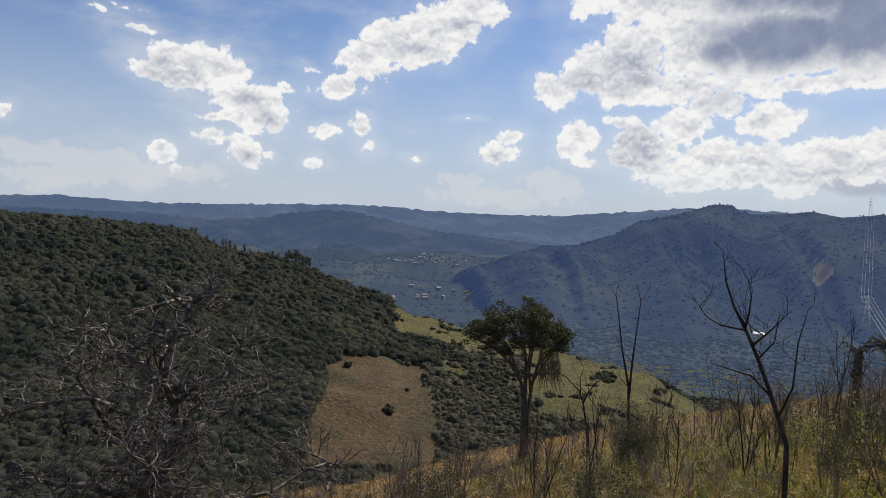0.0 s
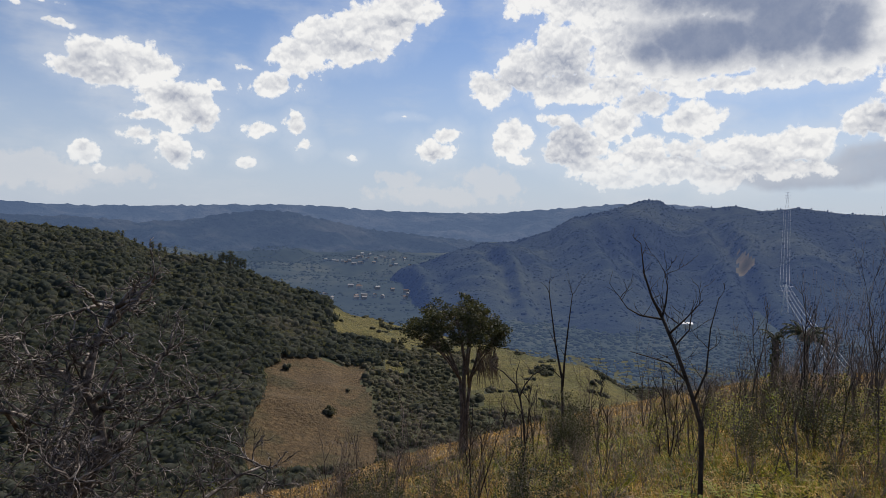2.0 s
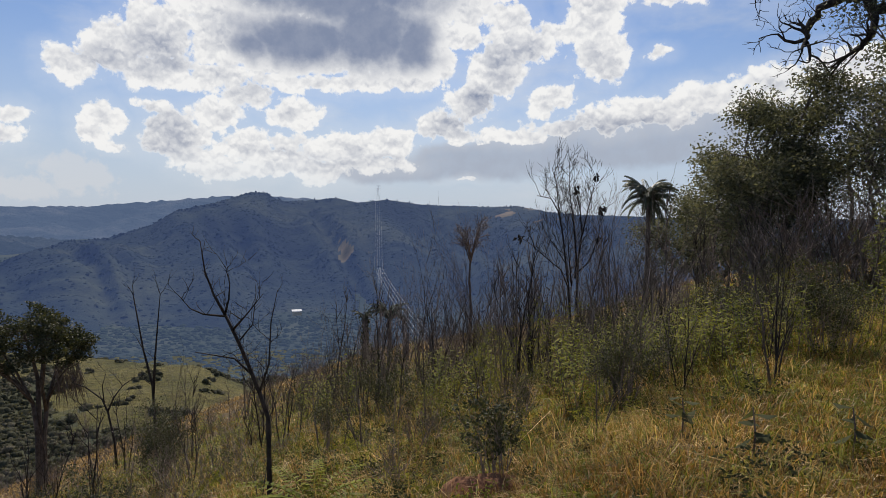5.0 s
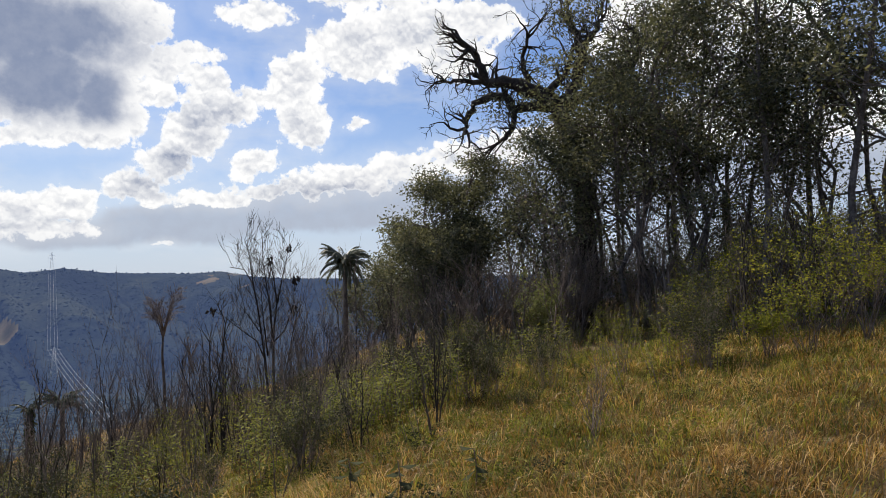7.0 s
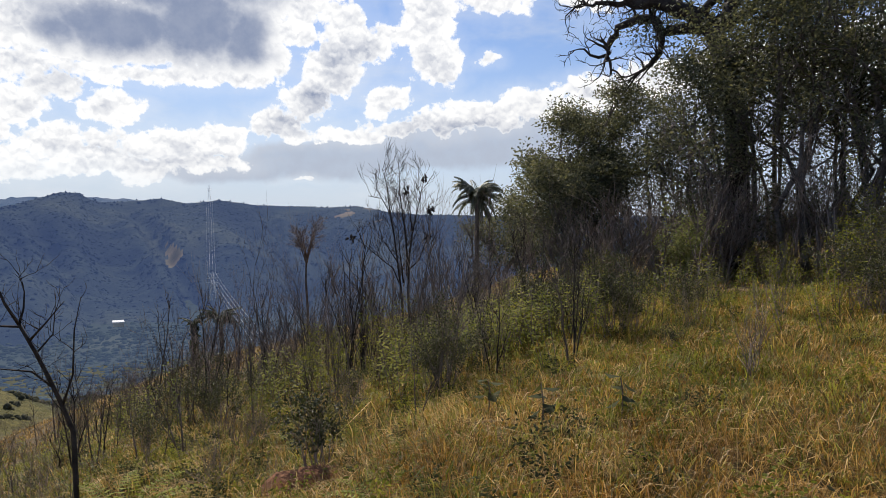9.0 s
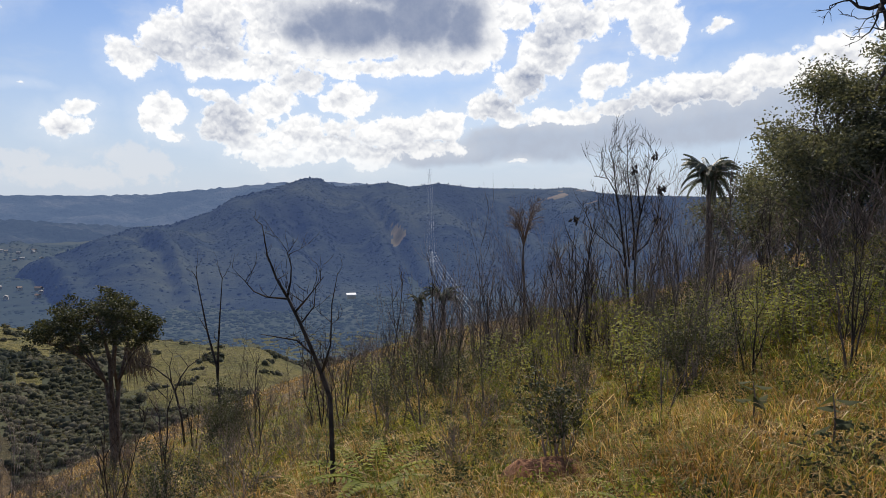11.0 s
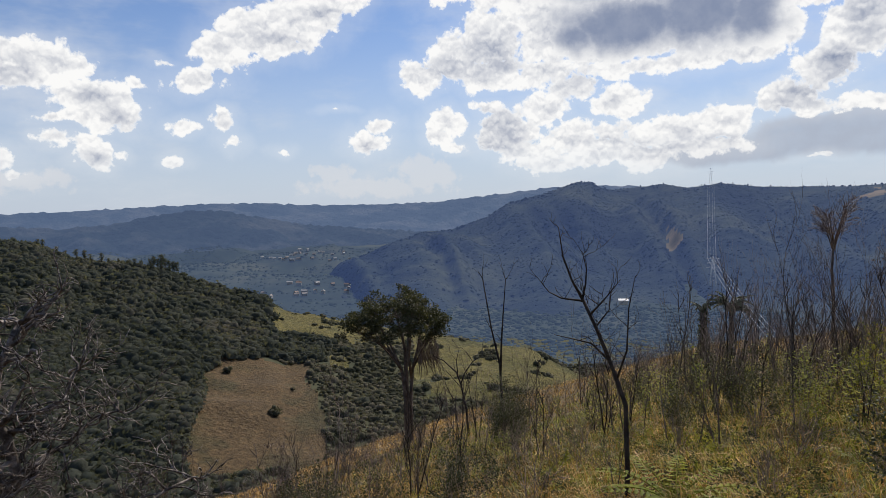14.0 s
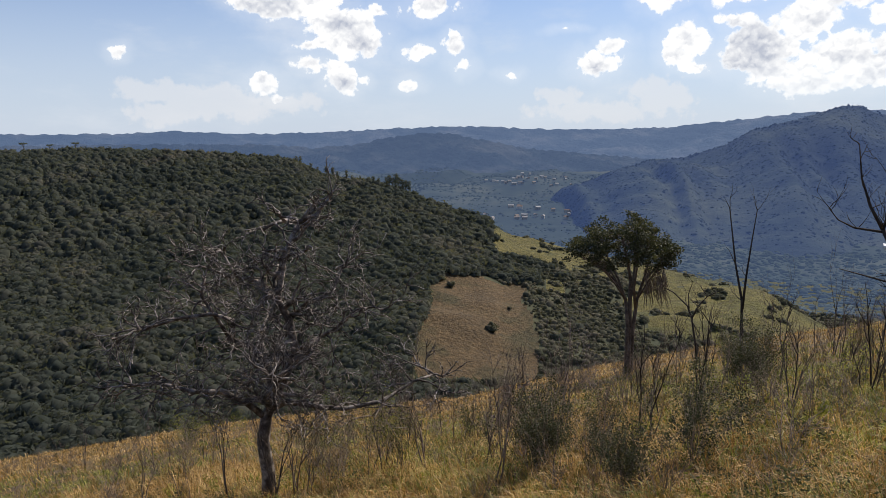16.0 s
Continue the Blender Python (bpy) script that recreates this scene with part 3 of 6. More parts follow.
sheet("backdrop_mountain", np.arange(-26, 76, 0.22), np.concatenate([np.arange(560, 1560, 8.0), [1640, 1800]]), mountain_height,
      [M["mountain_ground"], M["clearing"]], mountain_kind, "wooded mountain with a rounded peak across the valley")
FAR_UPS = ([-80, -57.7, -53.5, -48.4, -42, -34.5, -29.7, -24.7, -19.7, -12.9, -10.1, -6.8, -3.7, 2, 20], [0.6, 0.58, 0.75, 0.45, 0.54, 0.84, 0.93, 0.66, 0.49, 0.63, 0.92, 1.17, 1.55, 1.6, 0.5])
MID_UPS = ([-80, -58, -50.4, -46.3, -42.8, -38.7, -36.4, -33.6, -30.6, -27.7, -23.7, -17.7, -10], [-0.3, -0.2, -0.35, -0.45, -0.8, -0.43, 0.08, 0.43, 0.2, -0.39, -1.14, -1.66, -2.5])
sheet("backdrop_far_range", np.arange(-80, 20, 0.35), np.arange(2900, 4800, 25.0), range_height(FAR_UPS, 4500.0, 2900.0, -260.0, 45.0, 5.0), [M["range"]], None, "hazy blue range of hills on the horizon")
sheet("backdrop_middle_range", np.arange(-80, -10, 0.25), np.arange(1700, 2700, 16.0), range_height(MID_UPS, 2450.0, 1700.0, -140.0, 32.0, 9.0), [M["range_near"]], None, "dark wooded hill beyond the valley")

# ------------------------------------------------------------------ branches and leaves


def limb(buf, rng, start, way, length, radius, depth, spread, twist, sides=5, up=0.1, tips=None, shrink=0.62, kids=(2, 3), joints=4, thin=0.003):
    """A crooked tapering branch with its side branches, into buf."""
    points, radii, p, d = [Vector(start)], [radius], Vector(start), Vector(way).normalized()
    for k in range(joints):
        d = (d + Vector([rng.uniform(-twist, twist) for _ in range(3)]) + Vector((0, 0, up))).normalized()
        p = p + d * (length / joints)
        points.append(p.copy())
        radii.append(radius * (1 - shrink * (k + 1) / joints))
    if depth == 0:
        radii[-1] = radius * 0.25
    buf.tube(points, radii, max(3, sides))
    if depth == 0:
        if tips is not None:
            tips.append((points[-1], d))
        return
    for k in range(rng.randint(*kids)):
        at = rng.uniform(0.4, 1.0) if k else 1.0
        i = min(int(at * joints), joints - 1)
        q = points[i].lerp(points[i + 1], at * joints - i)
        side = d.orthogonal().normalized()
        side.rotate(Matrix.Rotation(rng.uniform(0, 6.28), 3, d))
        limb(buf, rng, q, d + side * rng.uniform(0.6, 1.2) * spread, length * rng.uniform(0.55, 0.85), max(radii[i + 1] * 0.88, thin), depth - 1, spread, twist, sides - 1, up, tips, shrink, kids, joints, thin)


def leaves_round(buf, rng, centre, size, count, length, droop=0.2):
    """A cloud of small folded leaves round a point."""
    r = np.random.default_rng(rng.randrange(1 << 30))
    d = r.normal(size=(count, 3))
    d /= np.linalg.norm(d, axis=1, keepdims=True)
    p = np.array(tuple(centre)) + d * np.array(size) * r.random((count, 1)) ** 0.45
    along = r.normal(size=(count, 3)) * (1, 1, 0.7) - (0, 0, droop)
    along *= length * r.uniform(0.6, 1.3, (count, 1)) / np.linalg.norm(along, axis=1, keepdims=True)
    across = np.cross(along, r.normal(size=(count, 3)))
    across *= length * 0.24 * r.uniform(0.7, 1.3, (count, 1)) / np.linalg.norm(across, axis=1, keepdims=True)
    fold = np.cross(along, across)
    fold *= 0.35 * np.linalg.norm(across, axis=1, keepdims=True) / np.linalg.norm(fold, axis=1, keepdims=True)
    first = len(buf.v)
    buf.v += np.stack([p, p + along * 0.5 + across + fold, p + along, p + along * 0.5 - across + fold], 1).reshape(-1, 3).tolist()
    for k in range(first, first + 4 * count, 4):
        buf.f += [(k, k + 1, k + 2), (k, k + 2, k + 3)]


# ------------------------------------------------------------------ woods on the far slopes


def scatter(rng, count, turns, rings):
    """Places spread evenly over a stretch of land."""
    a = rng.uniform(*turns, count)
    r = np.sqrt(rng.uniform(rings[0] ** 2, rings[1] ** 2, count))
    return r * np.sin(np.radians(a)), r * np.cos(np.radians(a))


def dome(sides=5):
    """A low rounded crown, open below."""
    rings = [(1.0, -0.45), (0.78, 0.55)]
    verts = [(r * math.cos(6.2832 * (s + 0.5 * k) / sides), r * math.sin(6.2832 * (s + 0.5 * k) / sides), z) for k, (r, z) in enumerate(rings) for s in range(sides)] + [(0, 0, 1.0)]
    faces = []
    for k in range(1):
        for s in range(sides):
            a, b = k * sides + s, k * sides + (s + 1) % sides
            faces += [(a, b, a + sides), (b, b + sides, a + sides)]
    return verts, faces + [(sides + s, sides + (s + 1) % sides, 2 * sides) for s in range(sides)]


DOME = dome()


def woods(name, places, height, size, mat, label, seed, flecks=14, tall=1.0, fine=False, fleck=0.15, sink=0.0):
    """Many tree crowns as one mesh: lumpy bodies with loose sprays of leaves round them."""
    rng = np.random.default_rng(seed)
    x, y = places
    z = height(x, y)
    base, faces = ICO2 if fine else DOME
    base, faces = np.array([tuple(v) for v in base]), np.array(faces)
    n, m = len(x), len(base)
    s = size[0] + (size[1] - size[0]) * rng.random(n) ** 1.5
    h = s * rng.uniform(0.65, 1.35, n) * tall
    z = z - s * sink
    lump = 1 + rng.uniform(-0.42, 0.42, (n, m))
    verts = base[None] * lump[..., None] * np.stack([s, s, h], -1)[:, None] + np.stack([x, y, z + h * 0.6], -1)[:, None]
    out = [faces[None] + (np.arange(n) * m)[:, None, None]]
    verts = [verts.reshape(-1, 3)]
    if flecks:
        d = rng.normal(size=(n, flecks, 3))
        d[..., 2] = np.abs(d[..., 2]) * 1.1 - 0.3
        d /= np.linalg.norm(d, axis=-1, keepdims=True)
        c = d * np.stack([s, s, h], -1)[:, None] * rng.uniform(0.8, 1.22, (n, flecks, 1)) + np.stack([x, y, z + h * 0.6], -1)[:, None]
        loose = rng.normal(size=(n, flecks, 3, 3))
        loose -= 0.72 * (loose * d[:, :, None]).sum(-1, keepdims=True) * d[:, :, None]
        corners = c[:, :, None] + loose * (s * fleck)[:, None, None, None]
        out.append((np.arange(n * flecks * 3).reshape(n * flecks, 3) + n * m)[None])
        verts.append(corners.reshape(-1, 3))
    me = array_mesh(name, np.concatenate(verts), np.concatenate([o.reshape(-1, 3) for o in out]), mat)
    me.polygons.foreach_set("use_smooth", [True] * len(me.polygons))
    return tagged(new(name, me), label, "woods", kind="stuff")


def keep(places, test):
    x, y = places
    k = test(x, y)
    return x[k], y[k]


rng = np.random.default_rng(11)
VILLAGES = ((-25.2, 1.9, 1290, 1440, 24), (-24.2, 2.6, 790, 900, 18), (-21.6, 1.0, 1250, 1400, 6))


def in_village(x, y):
    r, turn = np.hypot(x, y), np.degrees(np.arctan2(x, y))
    spots = ruffle(x, y, 90.0, 2, 5.0) > 0.0
    return np.any([(np.abs(turn - c) < w * 1.1) & (r > a - 40) & (r < b) & spots for c, w, a, b, _ in VILLAGES], axis=0)




def spur_wood(x, y):
    r, turn = np.hypot(x, y), np.degrees(np.arctan2(x, y))
    open_land = in_field(x, y) | in_meadow(x, y)
    scrub = (turn > -29) & (r < 306)
    open_land = open_land | ((turn > -36) & (turn < -21.5) & (r < 150))
    thin = ruffle(x, y, 40.0, 3, 6.0)
    return ~open_land & (near_hill(x, y) < wooded_hill(x, y) - 1) & (~scrub | (thin > 0.55)) & ((turn < -23.5) | ((thin > 0.5) & (turn < -19)))


front = keep(scatter(rng, 24000, (-72, -14), (135, 330)), spur_wood)
back = keep(scatter(rng, 24000, (-75, -18), (330, 640)), spur_wood)
woods("spur_woods", front, ground_height, (0.9, 3.0), M["woods"], "dense dark green woods on the spur", 1, 26, 0.62, fleck=0.27)
woods("spur_crest_woods", back, ground_height, (1.1, 3.3), M["woods"], "dense woods climbing to the crest of the spur", 2, 14, 0.72, fleck=0.30)


def emergent(seed, height, flat):
    """A tall tree that stands out above the woods on the crest."""
    rng = random.Random(seed)
    ob = thing("crest_tree", "tall tree standing above the woods on the crest", "tree", "tall trees on the crest")
    trunk, crown = Buf(), Buf()
    trunk.tube([(0, 0, -1), (0.1, 0, height * 0.5), (0, 0, height * 0.9)], [0.28, 0.2, 0.12], 5)
    for k in range(9):
        a, f = 2.4 * k, rng.uniform(0.2, 1)
        reach = height * (0.32 if flat else 0.16 * (1.2 - 0.6 * k / 9))
        c = (math.cos(a) * reach * f, math.sin(a) * reach * f, height * (0.9 + 0.06 * rng.random()) if flat else height * (0.45 + 0.5 * k / 9))
        trunk.tube([(0, 0, height * (0.6 if flat else 0.4 + 0.45 * k / 9)), c], [0.09, 0.04], 3)
        leaves_round(crown, rng, c, (height * 0.13, height * 0.13, height * (0.05 if flat else 0.08)), 30, 0.75)
    part("trunk", trunk, M["bark"], ob)
    part("leaves", crown, M["woods"], ob)
    return ob


low = keep(scatter(rng, 3000, (-40, -12), (135, 192)), lambda x, y: near_hill(x, y) < wooded_hill(x, y) - 1)
woods("ravine_scrub", low, ground_height, (0.4, 1.4), M["scrub"], "low scrub in the ravine below the field", 8, 16, 0.9, fleck=0.2)
for k, (turn, r, size) in enumerate(((-31.3, 281, 2.0), (-27.5, 236, 2.3), (-30.2, 316, 1.2), (-26.0, 262, 1.0))):
    x, y, z = ground_at(turn, r)
    b = Buf()
    field_rng = random.Random(40 + k)
    for _ in range(6):
        b.lump((field_rng.uniform(-0.5, 0.5), field_rng.uniform(-0.5, 0.5), 0.5 + field_rng.uniform(-0.2, 0.4)), (0.5, 0.5, 0.5), field_rng, 0.4, True)
    leaves_round(b, field_rng, (0, 0, 0.6), (1.1, 1.1, 0.8), 420, 0.26)
    ob = new("field_bush", b.mesh("field_bush", M["scrub"], True))
    tagged(ob, "lone dark bush on the dry field", "bush", "bushes on the field")
    ob.matrix_world = pose(x, y, z) @ Matrix.Scale(size, 4)
shrubs = keep(scatter(rng, 11000, (-27, 2), (195, 430)), lambda x, y: ~in_field(x, y) & (~in_meadow(x, y) | (ruffle(x, y, 30.0, 2, 8.0) > 0.5)))
woods("spur_scrub", shrubs, ground_height, (0.5, 1.9), M["scrub"], "scattered bushes on the grassy shoulder", 3, 16, 0.6, fleck=0.24)
valley = keep(scatter(rng, 15000, (-45, 14), (430, 1740)), lambda x, y: (ruffle(x, y, 170.0, 3, 3.0) > -0.45) & ~in_village(x, y))
valley = tuple(np.concatenate(pair) for pair in zip(valley, scatter(rng, 5000, (-24, 16), (425, 660))))
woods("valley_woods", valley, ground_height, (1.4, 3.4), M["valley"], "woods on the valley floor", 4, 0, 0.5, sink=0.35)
slope = scatter(rng, 26000, (-24, 34), (600, 1420))
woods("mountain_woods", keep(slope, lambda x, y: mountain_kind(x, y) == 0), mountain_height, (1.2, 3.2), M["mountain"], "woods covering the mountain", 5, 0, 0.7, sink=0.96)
crest_turn = rng.uniform(-20, 30, 420)
crest_r = (1330 + 150 * np.sin(np.radians(crest_turn * 5 + 30)) + 60 * np.sin(crest_turn * 0.45)) + rng.uniform(-30, 0, 420)
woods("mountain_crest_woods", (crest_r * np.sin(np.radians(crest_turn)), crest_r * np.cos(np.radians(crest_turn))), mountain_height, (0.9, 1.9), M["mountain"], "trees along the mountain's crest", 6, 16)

# ------------------------------------------------------------------ single trees


# the broad dead tree below the look-out
def dead_tree(seed):
    rng = random.Random(seed)
    tree = thing("dead_tree", "leafless crooked tree with pale weathered branches on the slope", "tree")
    leaders = (
        ([(0, 0, -0.4), (0.02, 0, 0.4), (-0.03, 0, 0.9), (0.04, 0, 1.3), (0.25, 0.05, 1.7), (0.52, 0.0, 2.25), (0.44, -0.1, 2.8), (0.30, -0.1, 3.1), (0.42, 0.0, 3.7), (0.66, 0.1, 4.2)], 0.085, 24),
        ([(0.10, 0, 1.45), (0.12, 0.1, 2.05), (-0.12, 0.2, 2.35), (-0.42, 0.2, 2.5), (-0.34, 0.1, 2.8), (-0.62, 0.0, 2.95), (-1.05, 0.1, 2.9), (-1.6, 0.2, 2.75)], 0.045, 15),
        ([(0.10, 0, 1.40), (0.35, -0.2, 1.58), (0.80, -0.3, 1.48), (1.20, -0.3, 1.40), (1.75, -0.3, 1.45), (2.25, -0.2, 1.66), (2.60, -0.2, 1.74)], 0.042, 18),
        ([(0.02, 0, 1.30), (-0.25, -0.1, 1.62), (-0.55, -0.2, 1.85), (-0.95, -0.2, 1.90), (-1.40, -0.1, 2.05), (-1.8, 0.0, 2.0)], 0.042, 14),
        ([(0.45, 0, 2.10), (0.80, 0.2, 2.35), (1.10, 0.3, 2.45), (1.50, 0.3, 2.75), (1.75, 0.2, 2.8)], 0.036, 12),
        ([(0.44, 0, 2.75), (0.70, -0.2, 3.05), (1.05, -0.3, 3.2), (1.25, -0.3, 3.6)], 0.030, 10),
        ([(0.32, 0, 3.05), (0.05, 0.1, 3.35), (-0.25, 0.1, 3.45), (-0.45, 0.1, 3.85)], 0.030, 10),
        ([(0.10, 0, 1.45), (0.15, 0.5, 1.9), (0.0, 0.9, 2.3), (0.2, 1.3, 2.6)], 0.040, 16),
        ([(0.10, 0, 1.45), (0.05, -0.5, 1.8), (0.25, -0.9, 2.2), (0.1, -1.3, 2.4)], 0.040, 16),
        ([(-0.40, 0.2, 2.5), (-0.75, 0.1, 3.2), (-0.65, 0.1, 3.6)], 0.028, 9),
    )
    for n, (line, thick, twigs) in enumerate(leaders):
        bough, line = Buf(), [Vector(p) for p in line]
        bough.tube(line, [1.3 * thick * (1 - 0.68 * k / (len(line) - 1)) for k in range(len(line))], 8)
        for k in range(int(twigs * 1.25)):
            f = (0.42 if n == 0 else 0.12) + (0.88 if n else 0.58) * (k + rng.random()) / twigs
            f = min(f, 0.999) * (len(line) - 1)
            q = line[int(f)].lerp(line[int(f) + 1], f % 1)
            a = rng.uniform(0, 6.28)
            limb(bough, rng, q, (math.cos(a), math.sin(a), rng.uniform(-0.25, 0.7)), rng.uniform(0.3, 0.62), max(thick * 0.42, 0.016), 2, 0.9, 0.55, 5, 0.02, None, 0.45, (3, 4), 4, 0.0080)
        part("trunk" if n == 0 else "branch", bough, M["pale_bark"], tree)
    return tree


x, y, z = ground_at(-48.1, 9.7)
dead_tree(5).matrix_world = pose(x, y, z, 0, 0, 48)


def thin_tree(seed):
    """A slim bare tree that leans and forks."""
    rng = random.Random(seed)
    tree = thing("slim_tree", "slim dark leafless tree leaning among the grass", "tree")
    trunk = Buf()
    # it rises straight, then leans to the west and forks
    trunk.tube([(0, 0, -0.3), (0, 0, 0.5), (-0.01, 0, 1.05), (-0.09, 0, 1.30), (-0.17, 0, 1.52), (-0.28, 0, 1.80), (-0.40, 0, 2.07)], [0.030, 0.025, 0.023, 0.021, 0.019, 0.017, 0.015], 7)
    part("trunk", trunk, M["char"], tree)
    for points, radius in (([(-0.40, 0, 2.07), (-0.50, 0.03, 2.25), (-0.58, 0.04, 2.48), (-0.62, 0.05, 2.76)], 0.016), ([(-0.40, 0, 2.07), (-0.37, 0.1, 2.20), (-0.36, 0.1, 2.35), (-0.40, 0.1, 2.52)], 0.012),
                           ([(-0.33, 0, 1.92), (-0.20, -0.1, 2.08), (-0.05, -0.1, 2.27)], 0.012), ([(-0.40, 0, 2.05), (-0.60, 0.1, 2.06), (-0.72, 0.1, 2.12), (-0.80, 0.1, 2.22)], 0.012),
                           ([(-0.15, 0, 1.47), (-0.32, 0.1, 1.62), (-0.50, 0.1, 1.66), (-0.68, 0.1, 1.70)], 0.013), ([(-0.09, 0, 1.30), (0.0, -0.1, 1.6), (0.02, -0.1, 2.0), (0.08, -0.1, 2.3)], 0.012), ([(-0.28, 0, 1.8), (-0.15, 0.1, 1.95), (-0.12, 0.1, 2.25)], 0.010)):
        branch = Buf()
        branch.tube(points, [radius * (1 - 0.75 * k / (len(points) - 1)) for k in range(len(points))], 5)
        for _ in range(5):
            i = rng.randrange(len(points) - 1)
            q = Vector(points[i]).lerp(Vector(points[i + 1]), rng.random())
            limb(branch, rng, q, (rng.uniform(-1, 1), rng.uniform(-1, 1), rng.uniform(0.2, 1.2)), rng.uniform(0.1, 0.3), radius * 0.35, 1, 0.7, 0.3, 4)
        part("branch", branch, M["char"], tree)
    return tree


x, y, z = ground_at(5.4, 6.5)
thin_tree(3).matrix_world = pose(x, y, z, 0, 0, 0)


def crown_tree(seed):
    """A tall tree with a bundle of forked trunks and a domed, uneven leafy crown."""
    rng = random.Random(seed)
    tree = thing("umbrella_tree", "tall tree with forked trunk and domed leafy crown", "tree")
    boughs = []
    for line, thick in (
        ([(0, 0, -1.0), (-0.03, 0, 1.5), (-0.04, 0.05, 3.0), (-0.05, 0.1, 4.3), (-0.25, 0.1, 5.3), (-0.5, 0.2, 6.2)], 0.13),
        ([(0.12, 0.06, -1.0), (0.12, 0.08, 2.0), (0.25, 0.1, 3.4), (0.55, 0.1, 4.5), (0.70, 0.0, 5.4), (0.8, 0.0, 6.3)], 0.10),
        ([(-0.10, -0.08, -1.0), (-0.10, -0.1, 2.2), (-0.22, -0.1, 3.4), (-0.75, -0.1, 4.3), (-1.35, 0.0, 4.85), (-2.3, 0.0, 5.25)], 0.095),
        ([(-0.04, 0.1, 2.6), (-0.35, 0.2, 3.7), (-0.75, 0.3, 4.6), (-1.2, 0.4, 5.4), (-1.5, 0.5, 6.0)], 0.07),
        ([(0.2, 0.1, 3.0), (0.1, -0.3, 4.0), (0.2, -0.7, 5.0), (0.1, -1.2, 5.9)], 0.07),
        ([(0.5, 0.1, 4.3), (1.0, 0.1, 4.85), (1.5, 0.1, 5.2), (1.9, 0.1, 5.5)], 0.06),
        ([(0.0, 0.1, 3.6), (0.1, 0.7, 4.6), (0.1, 1.3, 5.5), (0.1, 1.7, 6.0)], 0.07),
        ([(0.3, 0.1, 3.5), (0.7, -0.4, 4.4), (1.2, -0.9, 5.2)], 0.05),
        ([(-0.2, 0, 3.4), (-0.9, 0.6, 4.5), (-1.7, 1.0, 5.2)], 0.05),
        ([(-0.2, -0.1, 3.4), (-0.8, -0.7, 4.4), (-1.5, -1.1, 5.2)], 0.05),
    ):
        line = [Vector(p) for p in line]
        b = Buf()
        b.tube(line, [thick * (1 - 0.7 * k / (len(line) - 1)) for k in range(len(line))], 8)
        boughs.append((line, b))
    crowns = [Buf() for _ in boughs]
    for _ in range(330):
        a, rho = rng.uniform(0, 6.2832), rng.random() ** 0.5
        wide = 2.75 if math.cos(a) < 0 else 2.0
        x, y = math.cos(a) * rho * wide - 0.1, math.sin(a) * rho * 1.9
        top, low = 7.05 - 1.25 * rho**2.2 + 0.22 * math.sin(3.1 * x + 1.0) + 0.18 * math.sin(4.3 * y), 5.05 + 0.25 * (1 - rho)
        p = Vector((x, y, low + (top - low) * rng.random() ** 0.7))
        k = min(range(len(boughs)), key=lambda i: (boughs[i][0][-1].lerp(boughs[i][0][-2], 0.5) - p).length)
        line = boughs[k][0]
        root = line[-2].lerp(line[-1], rng.random())
        mid = root.lerp(p, 0.5) + Vector((rng.uniform(-0.15, 0.15), rng.uniform(-0.15, 0.15), rng.uniform(-0.2, 0.05)))
        boughs[k][1].tube([root, mid, p], [0.014, 0.010, 0.005], 3)
        leaves_round(crowns[k], rng, p, (0.28, 0.28, 0.13), rng.randint(22, 60), 0.13)
    for k, (line, b) in enumerate(boughs):
        bough = part("trunk" if k < 3 else "branch", b, M["bark"], tree)
        part("leaves", crowns[k], M["crown"], bough)
    creeper = Buf()
    for _ in range(120):
        p = Vector((rng.uniform(0.45, 1.35), rng.uniform(-0.4, 0.4), rng.uniform(4.2, 5.1)))
        creeper.tube([p, p + Vector((rng.uniform(0, 0.15), 0, -0.35)), p + Vector((rng.uniform(-0.1, 0.45), rng.uniform(-0.2, 0.2), -rng.uniform(0.6, 1.5)))], [0.010, 0.014, 0.004], 3)
    part("hanging_creeper", creeper, M["twig"], tree, "dry creeper hanging from the branches")
    return tree


# tall trees on the crest of the spur
crest_rng = random.Random(19)
crest_models = [emergent(800 + k, 9.0, k % 2 == 0) for k in range(4)]
for k, (turn, r, size, kind) in enumerate([(-64.5 + 1.9 * k + crest_rng.uniform(-0.8, 0.8), 606 - 3.0 * k, crest_rng.uniform(0.65, 1.05), 0) for k in range(11)] + [(-44.5 + 0.6 * k + crest_rng.uniform(-0.2, 0.2), 525 - 4 * k, crest_rng.uniform(0.6, 1.1), 1) for k in range(16)] + [(-36.8 + 0.28 * k, 478, crest_rng.uniform(1.0, 1.6), 1) for k in range(8)]):
    x, y, z = ground_at(turn, r)
    m = pose(x, y, z, 0, 0, crest_rng.uniform(0, 360)) @ Matrix.Scale(size, 4)
    pick = kind + 2 * (k % 2)
    if pick in (0, 2) and k < 2 or pick in (1, 3) and 11 <= k < 13:
        crest_models[pick].matrix_world = m
    else:
        copy_thing(crest_models[pick], m).scale = (size,) * 3

x, y, z = ground_at(-15.5, 30.0)
z_top = EYE - 30.0 * math.tan(radians(6.9))
crown_tree(8).matrix_world = pose(x, y, z, 0, 0, 15.5) @ Matrix.Scale((z_top - z) / 7.2, 4)

# ------------------------------------------------------------------ bare saplings on the slope


